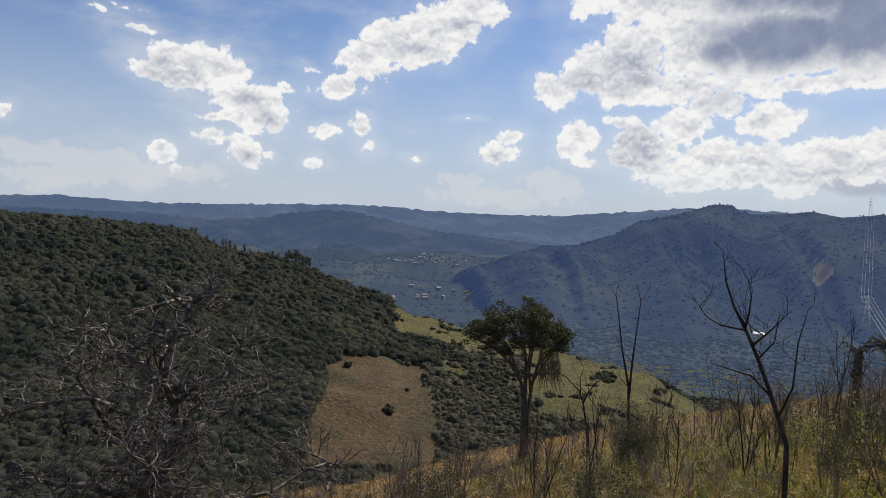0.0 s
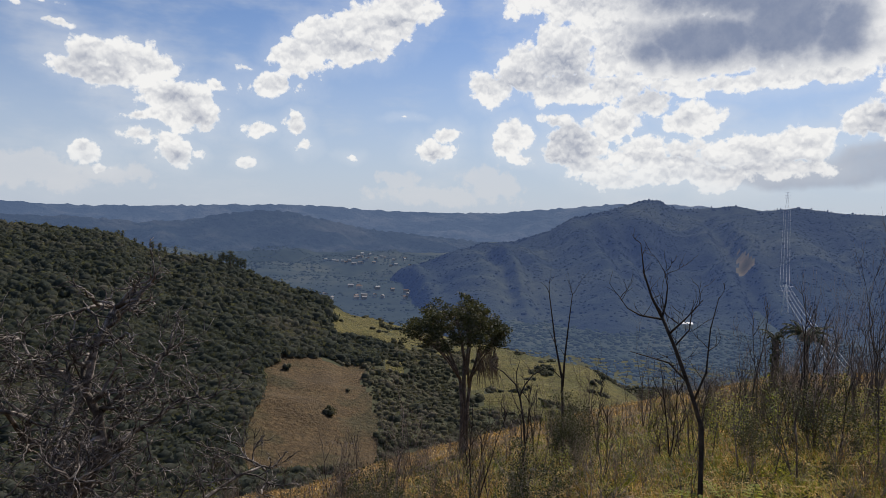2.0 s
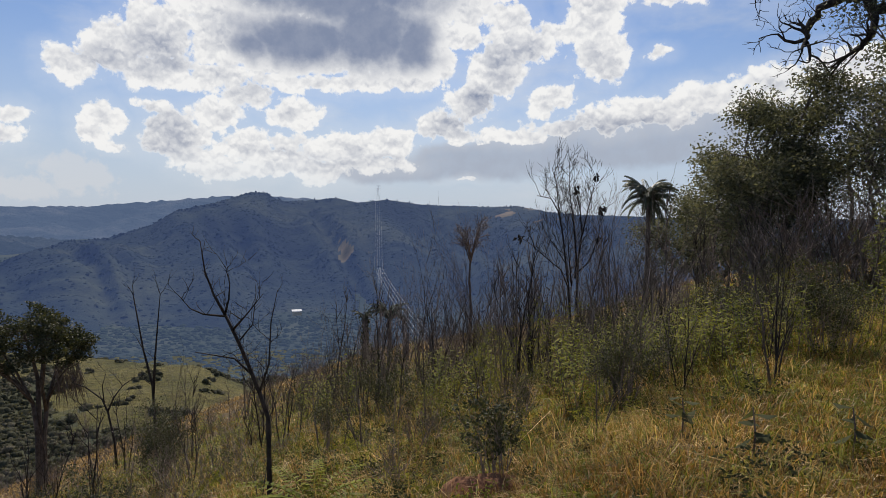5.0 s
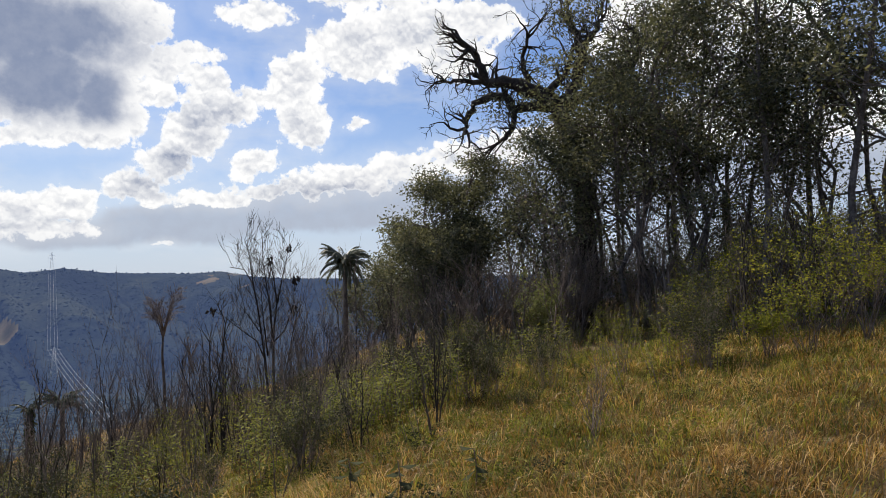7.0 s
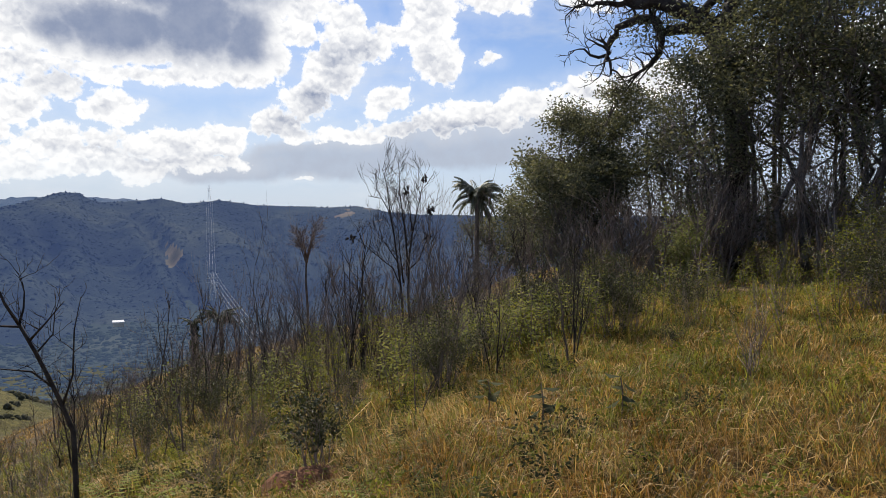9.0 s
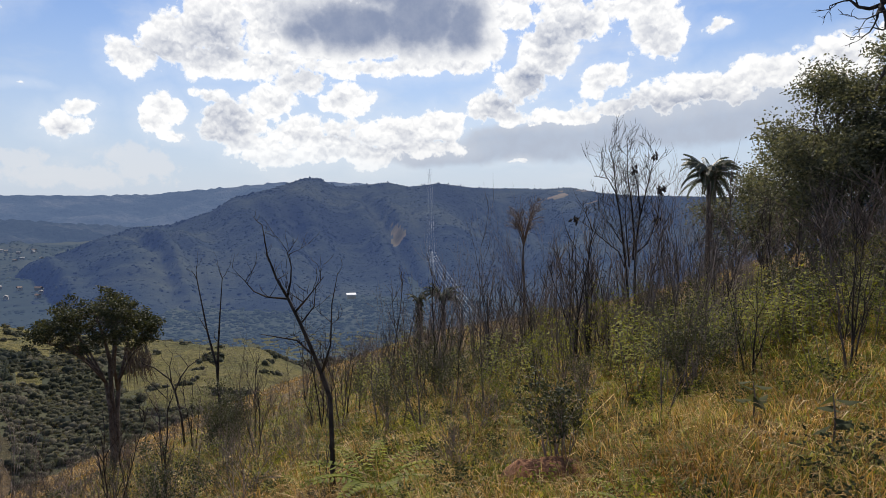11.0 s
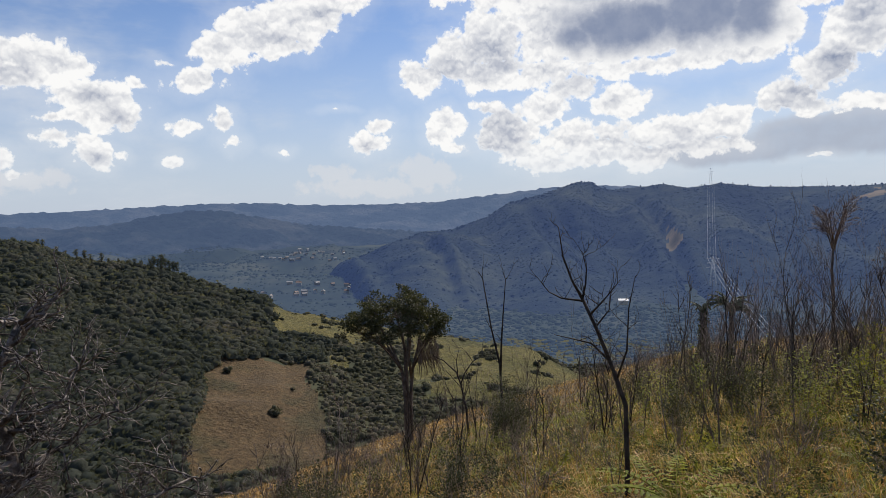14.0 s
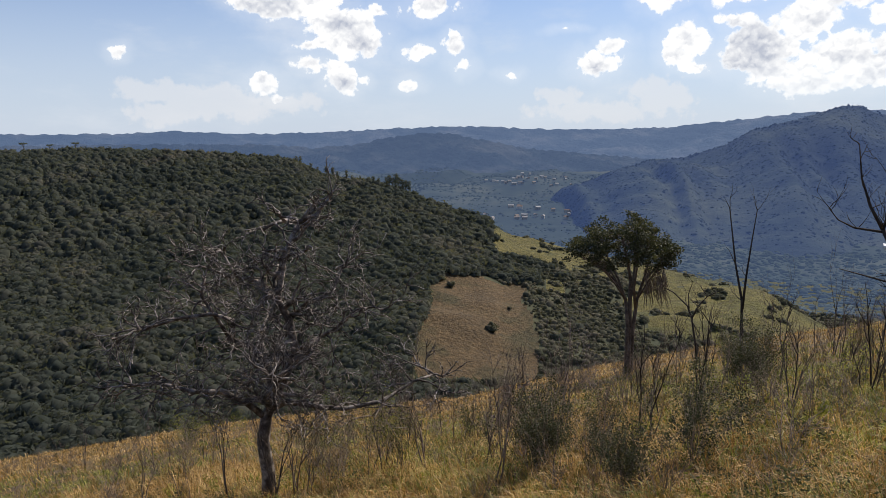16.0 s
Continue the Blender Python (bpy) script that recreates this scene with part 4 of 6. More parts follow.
def sapling(seed, height, stems, depth, mat, lean=0.12, leafy=0):
    rng = random.Random(seed)
    ob = thing("bare_sapling", "slim leafless sapling standing in long grass", "sapling", "bare saplings on the slope")
    for k in range(stems):
        stem, tips = Buf(), []
        h = height * (1.0 if k == 0 else rng.uniform(0.6, 0.95))
        way = (rng.uniform(-lean, lean) * (1 + k), rng.uniform(-lean, lean) * (1 + k), 1)
        base = (rng.uniform(-0.1, 0.1) * k, rng.uniform(-0.1, 0.1) * k, -0.15)
        limb(stem, rng, base, way, h * 0.52, 0.0105 * h ** 0.75 + 0.005, depth, 0.32, 0.18, 5, 0.12, tips, 0.5, (2, 3), 3, 0.0045)
        wood = part("stem", stem, mat, ob)
        if leafy:
            few = Buf()
            for p, d in rng.sample(tips, min(len(tips), leafy)):
                leaves_round(few, rng, p, (0.08, 0.08, 0.10), 6, 0.13, 1.0)
            part("dry_leaves", few, M["twig"], wood, "few dead leaves left on twigs")
    return ob


def bush(seed, size, count, mat, length, name="bush", label="small leafy bush in the long grass"):
    rng = random.Random(seed)
    ob = thing(name, label, "bush", "bushes on the slope")
    wood, crown = Buf(), Buf()
    for _ in range(14):
        tips = []
        limb(wood, rng, (rng.uniform(-0.12, 0.12), rng.uniform(-0.12, 0.12), -0.05), (rng.uniform(-0.45, 0.45), rng.uniform(-0.45, 0.45), 1), size * rng.uniform(0.35, 0.7), 0.010, 2, 0.5, 0.2, 3, 0.1, tips, joints=3)
        for p, d in tips:
            leaves_round(crown, rng, p - d * size * 0.08, (size * 0.10, size * 0.10, size * 0.15), max(3, count // 55), length)
    part("woody_stem", wood, M["twig"], ob)
    part("leaves", crown, mat, ob)
    return ob


def weed(seed):
    """Tall green weed with broad leaves up its stem."""
    rng = random.Random(seed)
    ob = thing("tall_weed", "tall green weed with broad leaves", "weed", "weeds on the slope")
    stem, leaves = Buf(), Buf()
    for k in range(4):
        way = Vector((rng.uniform(-0.25, 0.25), rng.uniform(-0.25, 0.25), 1))
        base = Vector((rng.uniform(-0.15, 0.15), rng.uniform(-0.15, 0.15), -0.05))
        h = rng.uniform(0.8, 1.3)
        stem.tube([base, base + way * h * 0.5, base + way * h], [0.009, 0.007, 0.003], 4)
        for j in range(24):
            p = base + way * h * (0.15 + 0.85 * j / 24)
            a = j * 2.4 + k
            d = Vector((math.cos(a), math.sin(a), rng.uniform(-0.5, 0.6))).normalized() * rng.uniform(0.07, 0.17)
            leaves.leaf(p, d, d.cross(Vector((0, 0, 1))).normalized() * 0.024)
    part("stem", stem, M["twig"], ob)
    part("leaves", leaves, M["fresh"], ob)
    return ob


def herb(seed, mat):
    """A low clump of small leaves between the grass."""
    rng = random.Random(seed)
    ob = thing("low_herb", "low clump of small-leaved herb in the grass", "herb", "low herbs in the grass")
    leaves = Buf()
    for _ in range(10):
        a, lean = rng.uniform(0, 6.28), rng.uniform(0.1, 0.9)
        top = Vector((math.cos(a) * lean * 0.25, math.sin(a) * lean * 0.25, rng.uniform(0.12, 0.32)))
        for j in range(16):
            d = Vector((rng.gauss(0, 1), rng.gauss(0, 1), rng.gauss(0.1, 0.5))).normalized() * rng.uniform(0.02, 0.045)
            leaves.leaf(top * rng.uniform(0.1, 1.0) + Vector((rng.gauss(0, 0.02), rng.gauss(0, 0.02), rng.gauss(0, 0.02))), d, d.orthogonal().normalized() * 0.008)
    part("leaves", leaves, mat, ob)
    return ob


rng = random.Random(21)
saplings = [sapling(100 + k, 3.0 + 0.25 * k, 1 + k % 3, 3 if k % 4 else 4, M["bark"] if k % 2 else M["twig"], leafy=6 if k == 4 else 0) for k in range(9)]
bushes = [bush(200 + k, 1.0 + 0.2 * k, 700, M["fresh"] if k == 3 else M["crown"] if k % 2 else M["leaf"], 0.05) for k in range(5)]


def dry_brush(seed):
    """A low tangle of bare grey-brown twigs."""
    rng = random.Random(seed)
    ob = thing("dry_bush", "low bare bush of tangled grey-brown twigs", "bush", "dry bushes on the slope")
    for _ in range(8):
        b = Buf()
        limb(b, rng, (rng.uniform(-0.1, 0.1), rng.uniform(-0.1, 0.1), -0.05), (rng.uniform(-0.7, 0.7), rng.uniform(-0.7, 0.7), 1), rng.uniform(0.4, 0.6), 0.009, 2, 0.6, 0.2, 3, 0.06, None, 0.5, (2, 4), 2)
        part("stem", b, M["twig"], ob)
    return ob


brush = [dry_brush(350 + k) for k in range(4)]
herbs = [herb(380 + k, M["leaf"] if k % 2 else M["fresh"]) for k in range(4)]
weeds = [weed(300 + k) for k in range(4)]


def plant(models, used, turn, r, size, sink=0.0):
    """Set the first of a kind itself, then copies."""
    k = rng.randrange(len(models))
    x, y, z = ground_at(turn, r)
    m = pose(x, y, z - sink, rng.uniform(-5, 5), rng.uniform(-5, 5), rng.uniform(0, 360)) @ Matrix.Scale(size, 4)
    if k in used:
        ob = copy_thing(models[k], m)
        ob.scale = (size, size, size)
    else:
        used.add(k)
        models[k].matrix_world = m


def tangle(name, models, spots, label, category):
    """Many copies of a kind too far off or too dense to tell apart, as one mesh."""
    verts, faces, count = [], [], 0
    shapes = []
    for ob in models:
        v, f, first = [], [], 0
        for child in ob.children:
            me = child.data
            v += [tuple(p.co) for p in me.vertices]
            for p in me.polygons:
                q = [first + i for i in p.vertices]
                f += [(q[0], q[k], q[k + 1]) for k in range(1, len(q) - 1)]
            first = len(v)
        shapes.append((np.array(v), np.array(f)))
    for turn, r, size in spots:
        v, f = shapes[rng.randrange(len(shapes))]
        a = rng.uniform(0, 6.28)
        turned = v @ np.array([[math.cos(a), math.sin(a), 0], [-math.sin(a), math.cos(a), 0], [0, 0, 1]]) * size
        verts.append(turned + np.array(ground_at(turn, r)))
        faces.append(f + count)
        count += len(v)
    me = array_mesh(name, np.concatenate(verts), np.concatenate(faces), models[0].children[0].data.materials[0])
    return tagged(new(name, me), label, category, kind="stuff")


def pole_sapling(seed, height, stems):
    """Straight dark poles from one root, with short upright side twigs near the top."""
    rng = random.Random(seed)
    ob = thing("pole_sapling", "straight dark leafless sapling poles in the scrub", "sapling", "sapling poles on the slope")
    for k in range(stems):
        b, h = Buf(), height * (1.0 if k == 0 else rng.uniform(0.45, 0.95))
        lean = Vector((rng.uniform(-0.12, 0.12), rng.uniform(-0.12, 0.12), 0)) * (1 + 0.8 * k)
        root = Vector((rng.uniform(-0.12, 0.12) * k, rng.uniform(-0.12, 0.12) * k, -0.15))
        line = [root + (lean * (j / 6) ** 1.2 + Vector((0, 0, j / 6))) * h + Vector((rng.uniform(-0.03, 0.03), rng.uniform(-0.03, 0.03), 0)) * (j > 0) for j in range(7)]
        thick = 0.0085 * h**0.8 + 0.004
        b.tube(line, [thick * (1 - 0.75 * j / 6) for j in range(7)], 5)
        for _ in range(rng.randint(5, 10)):
            f = rng.uniform(1.8, 5.9)
            q, a = line[int(f)].lerp(line[int(f) + 1], f % 1), rng.uniform(0, 6.28)
            limb(b, rng, q, (math.cos(a) * 0.55, math.sin(a) * 0.55, 1.0), rng.uniform(0.16, 0.34) * h ** 0.6, thick * 0.42, 1, 0.5, 0.2, 4, 0.1, None, 0.5, (1, 3), 3, 0.0040)
        part("stem", b, M[("bark", "char", "twig")[seed % 3]], ob)
    return ob


poles = [pole_sapling(700 + k, 2.0 + 0.22 * k, 1 + k % 4) for k in range(9)]
used_p = set()
used_s, used_b, used_w, used_r, used_h = set(), set(), set(), set(), set()
for turn, r, size in ((16.5, 19.8, 1.0), (19.4, 21.5, 1.05), (22.5, 18.3, 0.95), (33.7, 10.7, 0.62), (36.5, 13.0, 0.8), (12.0, 14.7, 0.85), (13.6, 24.0, 0.9), (42.5, 16.4, 0.9), (14.5, 10.3, 0.7), (34.9, 8.6, 0.5), (48.7, 13.4, 0.8), (39.0, 17.5, 1.1), (40.5, 15.0, 0.9), (31.5, 15.5, 1.0), (26.0, 19.0, 1.0), (10.5, 18.0, 0.9), (8.0, 15.0, 0.75), (25.6, 16.8, 0.75), (36.0, 17.0, 1.1), (-17.8, 7.4, 0.5), (-9.9, 9.3, 0.6), (68.2, 15.6, 1.2), (73.0, 16.5, 1.3), (44.5, 18.5, 1.1)):
    plant(poles, used_p, turn, r, size)
for _ in range(70):
    plant(poles, used_p, rng.triangular(4, 47, 24), rng.uniform(13, 25), rng.uniform(0.5, 1.05))
for _ in range(34):
    plant(poles, used_p, rng.uniform(-36, 6), rng.uniform(9, 24), rng.uniform(0.3, 0.75))
for _ in range(26):
    plant(poles, used_p, rng.uniform(8, 46), rng.uniform(8.5, 13), rng.uniform(0.3, 0.6))
# thicket of bare saplings along the shoulder of the slope, in loose groups
for _ in range(26):
    middle, away = rng.triangular(-8, 42, 19), rng.uniform(14, 30)
    for _ in range(rng.randint(2, 4)):
        plant(saplings, used_s, middle + rng.gauss(0, 2.4), away + rng.gauss(0, 2.5), rng.uniform(0.4, 0.7) * rng.choice((0.55, 0.75, 0.85, 1.0)))
for _ in range(26):
    plant(saplings, used_s, rng.triangular(6, 40, 26), rng.uniform(14, 26), rng.uniform(0.45, 0.68))
for _ in range(20):
    plant(saplings, used_s, rng.uniform(28, 44), rng.uniform(12, 22), rng.uniform(0.35, 0.65))
for _ in range(80):
    plant(saplings, used_s, rng.uniform(-40, -2) if rng.random() < 0.7 else rng.uniform(-66, -40), rng.uniform(9, 34), rng.uniform(0.2, 0.45))
for turn, r, size in ((12.9, 11.9, 0.42), (15.9, 22.7, 0.5), (22.0, 25.0, 0.55), (34.5, 8.3, 0.3), (47.8, 10.9, 0.33), (68.2, 15.3, 0.48), (43.3, 14.2, 0.3), (2.0, 14.2, 0.36), (-14.8, 6.2, 0.24), (65.0, 12.5, 0.36), (-15.4, 6.6, 0.2), (-10.0, 7.3, 0.26), (10.4, 8.6, 0.3), (4.6, 6.9, 0.2)):
    plant(saplings, used_s, turn, r, size)
dense = [bush(240 + k, 1.15, 1900, M["crown"], 0.042, "dark_bush", "dense dark upright bush in the dry grass") for k in range(3)]
used_d = set()
for turn, r, size in ((-23.4, 8.0, 0.8), (-22.8, 8.2, 0.6), (-14.8, 6.1, 0.6), (-15.6, 6.3, 0.5), (-9.8, 7.1, 0.7), (-6.5, 14.4, 1.0), (-5.6, 14.8, 0.9), (-7.0, 17.0, 0.8), (12.9, 11.7, 0.8), (34.5, 8.2, 0.75), (33.6, 8.4, 0.6), (47.8, 10.7, 0.9), (49.3, 11.0, 0.7), (53.0, 13.0, 0.5), (65.1, 13.0, 1.2), (66.5, 12.0, 0.9), (8.8, 9.5, 0.6), (31.0, 14.5, 0.8), (14.5, 10.0, 0.75), (40.5, 12.0, 0.9), (42.0, 12.6, 0.8), (53.1, 9.3, 0.35), (-23.6, 8.6, 0.7), (-17.8, 7.2, 0.5), (-6.1, 16.2, 0.8), (29.5, 17.5, 0.8), (21.0, 12.5, 0.55), (-9.9, 9.3, 0.55)):
    plant(dense, used_d, turn, r, size)
for _ in range(30):
    plant(brush, used_r, rng.uniform(-38, 8), rng.uniform(9, 20), rng.uniform(0.3, 0.7))
for _ in range(30):
    plant(brush, used_r, rng.uniform(-66, 60), rng.uniform(7, 25), rng.uniform(0.5, 1.0))
tangle("slope_brush", brush, [(rng.uniform(-38, 6), rng.uniform(19, 46), rng.uniform(0.5, 1.2)) for _ in range(90)] + [(rng.uniform(-68, -36), rng.uniform(9, 40), rng.uniform(0.3, 0.8)) for _ in range(60)] + [(rng.uniform(4, 40), rng.uniform(16, 40), rng.uniform(0.9, 1.8)) for _ in range(50)], "grey-brown tangle of bare brush down the slope", "brush")
for _ in range(80):
    turn = rng.uniform(-55, 66)
    r = rng.uniform(8.5, 30)
    plant(bushes, used_b, turn, r, rng.uniform(0.35, 0.8))
for _ in range(280):
    turn = rng.triangular(-8, 74, 38)
    r = rng.uniform(10, 24)
    plant(weeds, used_w, turn, r, rng.uniform(0.45, 1.0))
for _ in range(70):
    plant(weeds, used_w, rng.triangular(24, 50, 38), rng.uniform(8.5, 15), rng.uniform(0.5, 0.9))
for _ in range(240):
    plant(herbs, used_h, rng.uniform(-62, 72), 3.6 + 9 * rng.random() ** 1.3, rng.uniform(0.5, 1.3))
for _ in range(44):
    plant(brush, used_r, rng.uniform(-30, 34), rng.uniform(5.5, 13), rng.uniform(0.3, 0.7))
tangle("low_leafy_cover", [herbs[1], herbs[3]], [(rng.uniform(-66, -20), rng.uniform(7, 30), rng.uniform(0.4, 0.9)) for _ in range(160)] + [(rng.triangular(-22, 46, 14), rng.uniform(6.5, 26), rng.uniform(0.45, 1.0)) for _ in range(260)], "low dark leafy cover between the grass", "herb")
tangle("dark_leafy_cover", [herbs[1], herbs[3]], [(rng.uniform(-8, 30), rng.uniform(5.2, 15), rng.uniform(0.5, 1.1)) for _ in range(150)], "dark leafy cover in the grass below the look-out", "herb")
tangle("bright_leafy_cover", [herbs[0], herbs[2]], [(rng.triangular(0, 66, 36), rng.uniform(7, 22), rng.uniform(0.45, 1.0)) for _ in range(380)], "low bright green leafy cover between the grass", "herb")
for _ in range(30):
    plant(saplings, used_s, rng.uniform(-28, 34), rng.uniform(6.5, 14), rng.uniform(0.15, 0.4))
# bare tangle in front of and under the wood
tangle("wood_edge_brush", brush, [(rng.uniform(40, 78), rng.uniform(20.5, 30), rng.uniform(1.8, 3.8)) for _ in range(70)], "bare grey-brown tangle under the trees", "brush")
for _ in range(22):
    plant(saplings, used_s, rng.uniform(50, 78), rng.uniform(17.5, 25), rng.uniform(0.6, 1.1))


def stemmed_bare_tree(seed):
    """A bare tree on two dark stems with a fine upright twiggy head and a few dead leaves."""
    rng = random.Random(seed)
    ob = thing("bare_tree", "tall bare tree with two dark stems and few dead leaves", "tree")
    leaders = (
        ([(0.03, 0, -0.2), (0, 0, 0.5), (-0.05, 0.02, 1.6), (-0.03, 0.05, 2.7), (0.07, 0.1, 3.5), (0.0, 0.1, 4.2), (-0.12, 0.1, 4.75)], 0.050, 16),
        ([(-0.05, 0.05, -0.2), (-0.20, 0.1, 0.9), (-0.28, 0.1, 1.9), (-0.38, 0.1, 2.7), (-0.48, 0.1, 3.5), (-0.60, 0.05, 4.1), (-0.82, 0.0, 4.5), (-1.22, 0.0, 4.58)], 0.042, 18),
        ([(-0.58, 0.05, 4.05), (-0.68, 0.0, 4.9), (-0.82, 0.0, 5.4)], 0.018, 12),
        ([(0.07, 0.1, 3.45), (0.27, 0.05, 4.4), (0.44, 0.0, 5.15)], 0.022, 14),
        ([(-0.05, 0.05, 2.5), (-0.16, -0.1, 3.7), (-0.30, -0.1, 4.7), (-0.31, -0.1, 5.45)], 0.026, 16),
        ([(-0.26, 0.1, 1.85), (-0.50, 0.0, 2.45), (-0.76, -0.05, 2.65), (-1.40, -0.1, 3.2), (-1.70, -0.1, 3.38)], 0.024, 12),
        ([(-0.03, 0.0, 2.4), (0.28, -0.1, 2.7), (0.52, -0.1, 3.4), (0.60, -0.1, 4.2)], 0.022, 10),
        ([(-0.36, 0.1, 2.6), (-0.75, 0.2, 3.2), (-1.08, 0.3, 3.6)], 0.018, 10),
        ([(-0.1, 0.1, 2.2), (-0.1, 0.6, 3.2), (-0.2, 0.9, 4.2)], 0.024, 14),
        ([(-0.2, 0.1, 2.0), (-0.3, -0.5, 3.1), (-0.35, -0.8, 4.1)], 0.024, 14),
    )
    for n, (line, thick, twigs) in enumerate(leaders):
        line, b, tips = [Vector(p) for p in line], Buf(), []
        b.tube(line, [thick * (1 - 0.78 * k / (len(line) - 1)) for k in range(len(line))], 7)
        for k in range(twigs):
            f = min((0.45 if n < 2 else 0.15) + (0.54 if n < 2 else 0.84) * (k + rng.random()) / twigs, 0.999) * (len(line) - 1)
            q, a = line[int(f)].lerp(line[int(f) + 1], f % 1), rng.uniform(0, 6.28)
            limb(b, rng, q, (math.cos(a) * 0.9, math.sin(a) * 0.9, rng.uniform(0.5, 1.3)), rng.uniform(0.28, 0.55), 0.0085, 2, 0.6, 0.22, 4, 0.12, tips, 0.4, (2, 4), 3, 0.0045)
        wood = part("stem" if n < 2 else "branch", b, M["char"], ob)
        if n in (0, 3, 5, 6):
            few = Buf()
            for p in (line[-1], line[-2]) if n == 6 else (line[-1],):
                leaves_round(few, rng, p, (0.10, 0.10, 0.12), 22, 0.15, 1.5)
            part("dry_leaves", few, M["char"], wood, "few dead leaves hanging from twigs")
    return ob


x, y, z = ground_at(28.8, 18.2)
stemmed_bare_tree(31).matrix_world = pose(x, y, z, 0, 0, -27) @ Matrix.Scale(0.94, 4)
def round_bare_tree(seed):
    """A bare tree on one forked trunk with a round head of fine brown twigs."""
    rng = random.Random(seed)
    ob = thing("round_bare_tree", "bare tree with a round brown twiggy head", "tree")
    trunk = Buf()
    trunk.tube([(0, 0, -0.4), (0.05, 0, 1.8), (-0.04, 0.03, 3.4), (0.0, 0, 4.7)], [0.085, 0.07, 0.055, 0.045], 7)
    part("trunk", trunk, M["bark"], ob)
    for k in range(9):
        a, b = 6.2832 * k / 9 + rng.uniform(-0.3, 0.3), Buf()
        out = rng.uniform(0.3, 1.15)
        line = [Vector((0, 0, rng.uniform(4.0, 4.7))), Vector((math.cos(a) * out * 0.5, math.sin(a) * out * 0.5, 5.2)), Vector((math.cos(a) * out, math.sin(a) * out, rng.uniform(5.8, 6.5)))]
        b.tube(line, [0.034, 0.026, 0.014], 5)
        for _ in range(11):
            f = rng.uniform(0.5, 1.95)
            q, c = line[int(f)].lerp(line[int(f) + 1], f % 1), a + rng.uniform(-1.3, 1.3)
            limb(b, rng, q, (math.cos(c) * 0.8, math.sin(c) * 0.8, rng.uniform(0.1, 1.0)), rng.uniform(0.25, 0.45), 0.014, 2, 0.6, 0.2, 3, 0.06, None, 0.4, (2, 3), 2, 0.010)
        part("branch", b, M["twig"], ob)
    return ob


x, y, z = ground_at(18.7, 36.0)
round_bare_tree(32).matrix_world = pose(x, y, z) @ Matrix.Scale(1.06, 4)


def forked_pole(seed, lines, name, label):
    """A bare stick-like tree drawn along a few crooked lines."""
    rng = random.Random(seed)
    ob = thing(name, label, "tree")
    for points, radius in lines:
        b = Buf()
        b.tube(points, [radius * (1 - 0.7 * k / (len(points) - 1)) for k in range(len(points))], 5)
        for _ in range(4):
            i = rng.randrange(1, len(points))
            limb(b, rng, points[i], (rng.uniform(-1, 1), rng.uniform(-1, 1), rng.uniform(0.4, 1.5)), rng.uniform(0.2, 0.5), radius * 0.25, 1, 0.5, 0.25, 4)
        part("stem", b, M["char"], ob)
    return ob


x, y, z = ground_at(-6.5, 17.0)
forked_pole(61, (([(0, 0, -0.3), (-0.05, 0, 1.0), (-0.10, 0, 2.0), (-0.3, 0, 2.9), (-0.5, 0, 4.2)], 0.05), ([(-0.08, 0, 1.8), (-0.05, 0.05, 2.6), (0.0, 0.1, 3.3), (0.08, 0.1, 4.2)], 0.035)), "forked_pole_tree", "thin bare tree of two tall prongs").matrix_world = pose(x, y, z)
x, y, z = ground_at(-9.9, 22.0)
forked_pole(62, (([(0, 0, -0.3), (-0.08, 0, 0.9), (-0.25, 0, 1.8), (-0.4, 0, 2.2), (-0.85, 0, 2.6), (-1.2, 0, 2.75)], 0.045), ([(-0.25, 0, 1.8), (-0.1, 0.05, 2.2), (0.15, 0.1, 2.55), (0.5, 0.1, 2.8)], 0.03), ([(-0.35, 0, 2.1), (-0.4, 0.05, 2.6), (-0.3, 0.1, 3.0)], 0.022)), "forked_pole_tree", "thin bare tree forked like a Y").matrix_world = pose(x, y, z)

# ------------------------------------------------------------------ wood on the right


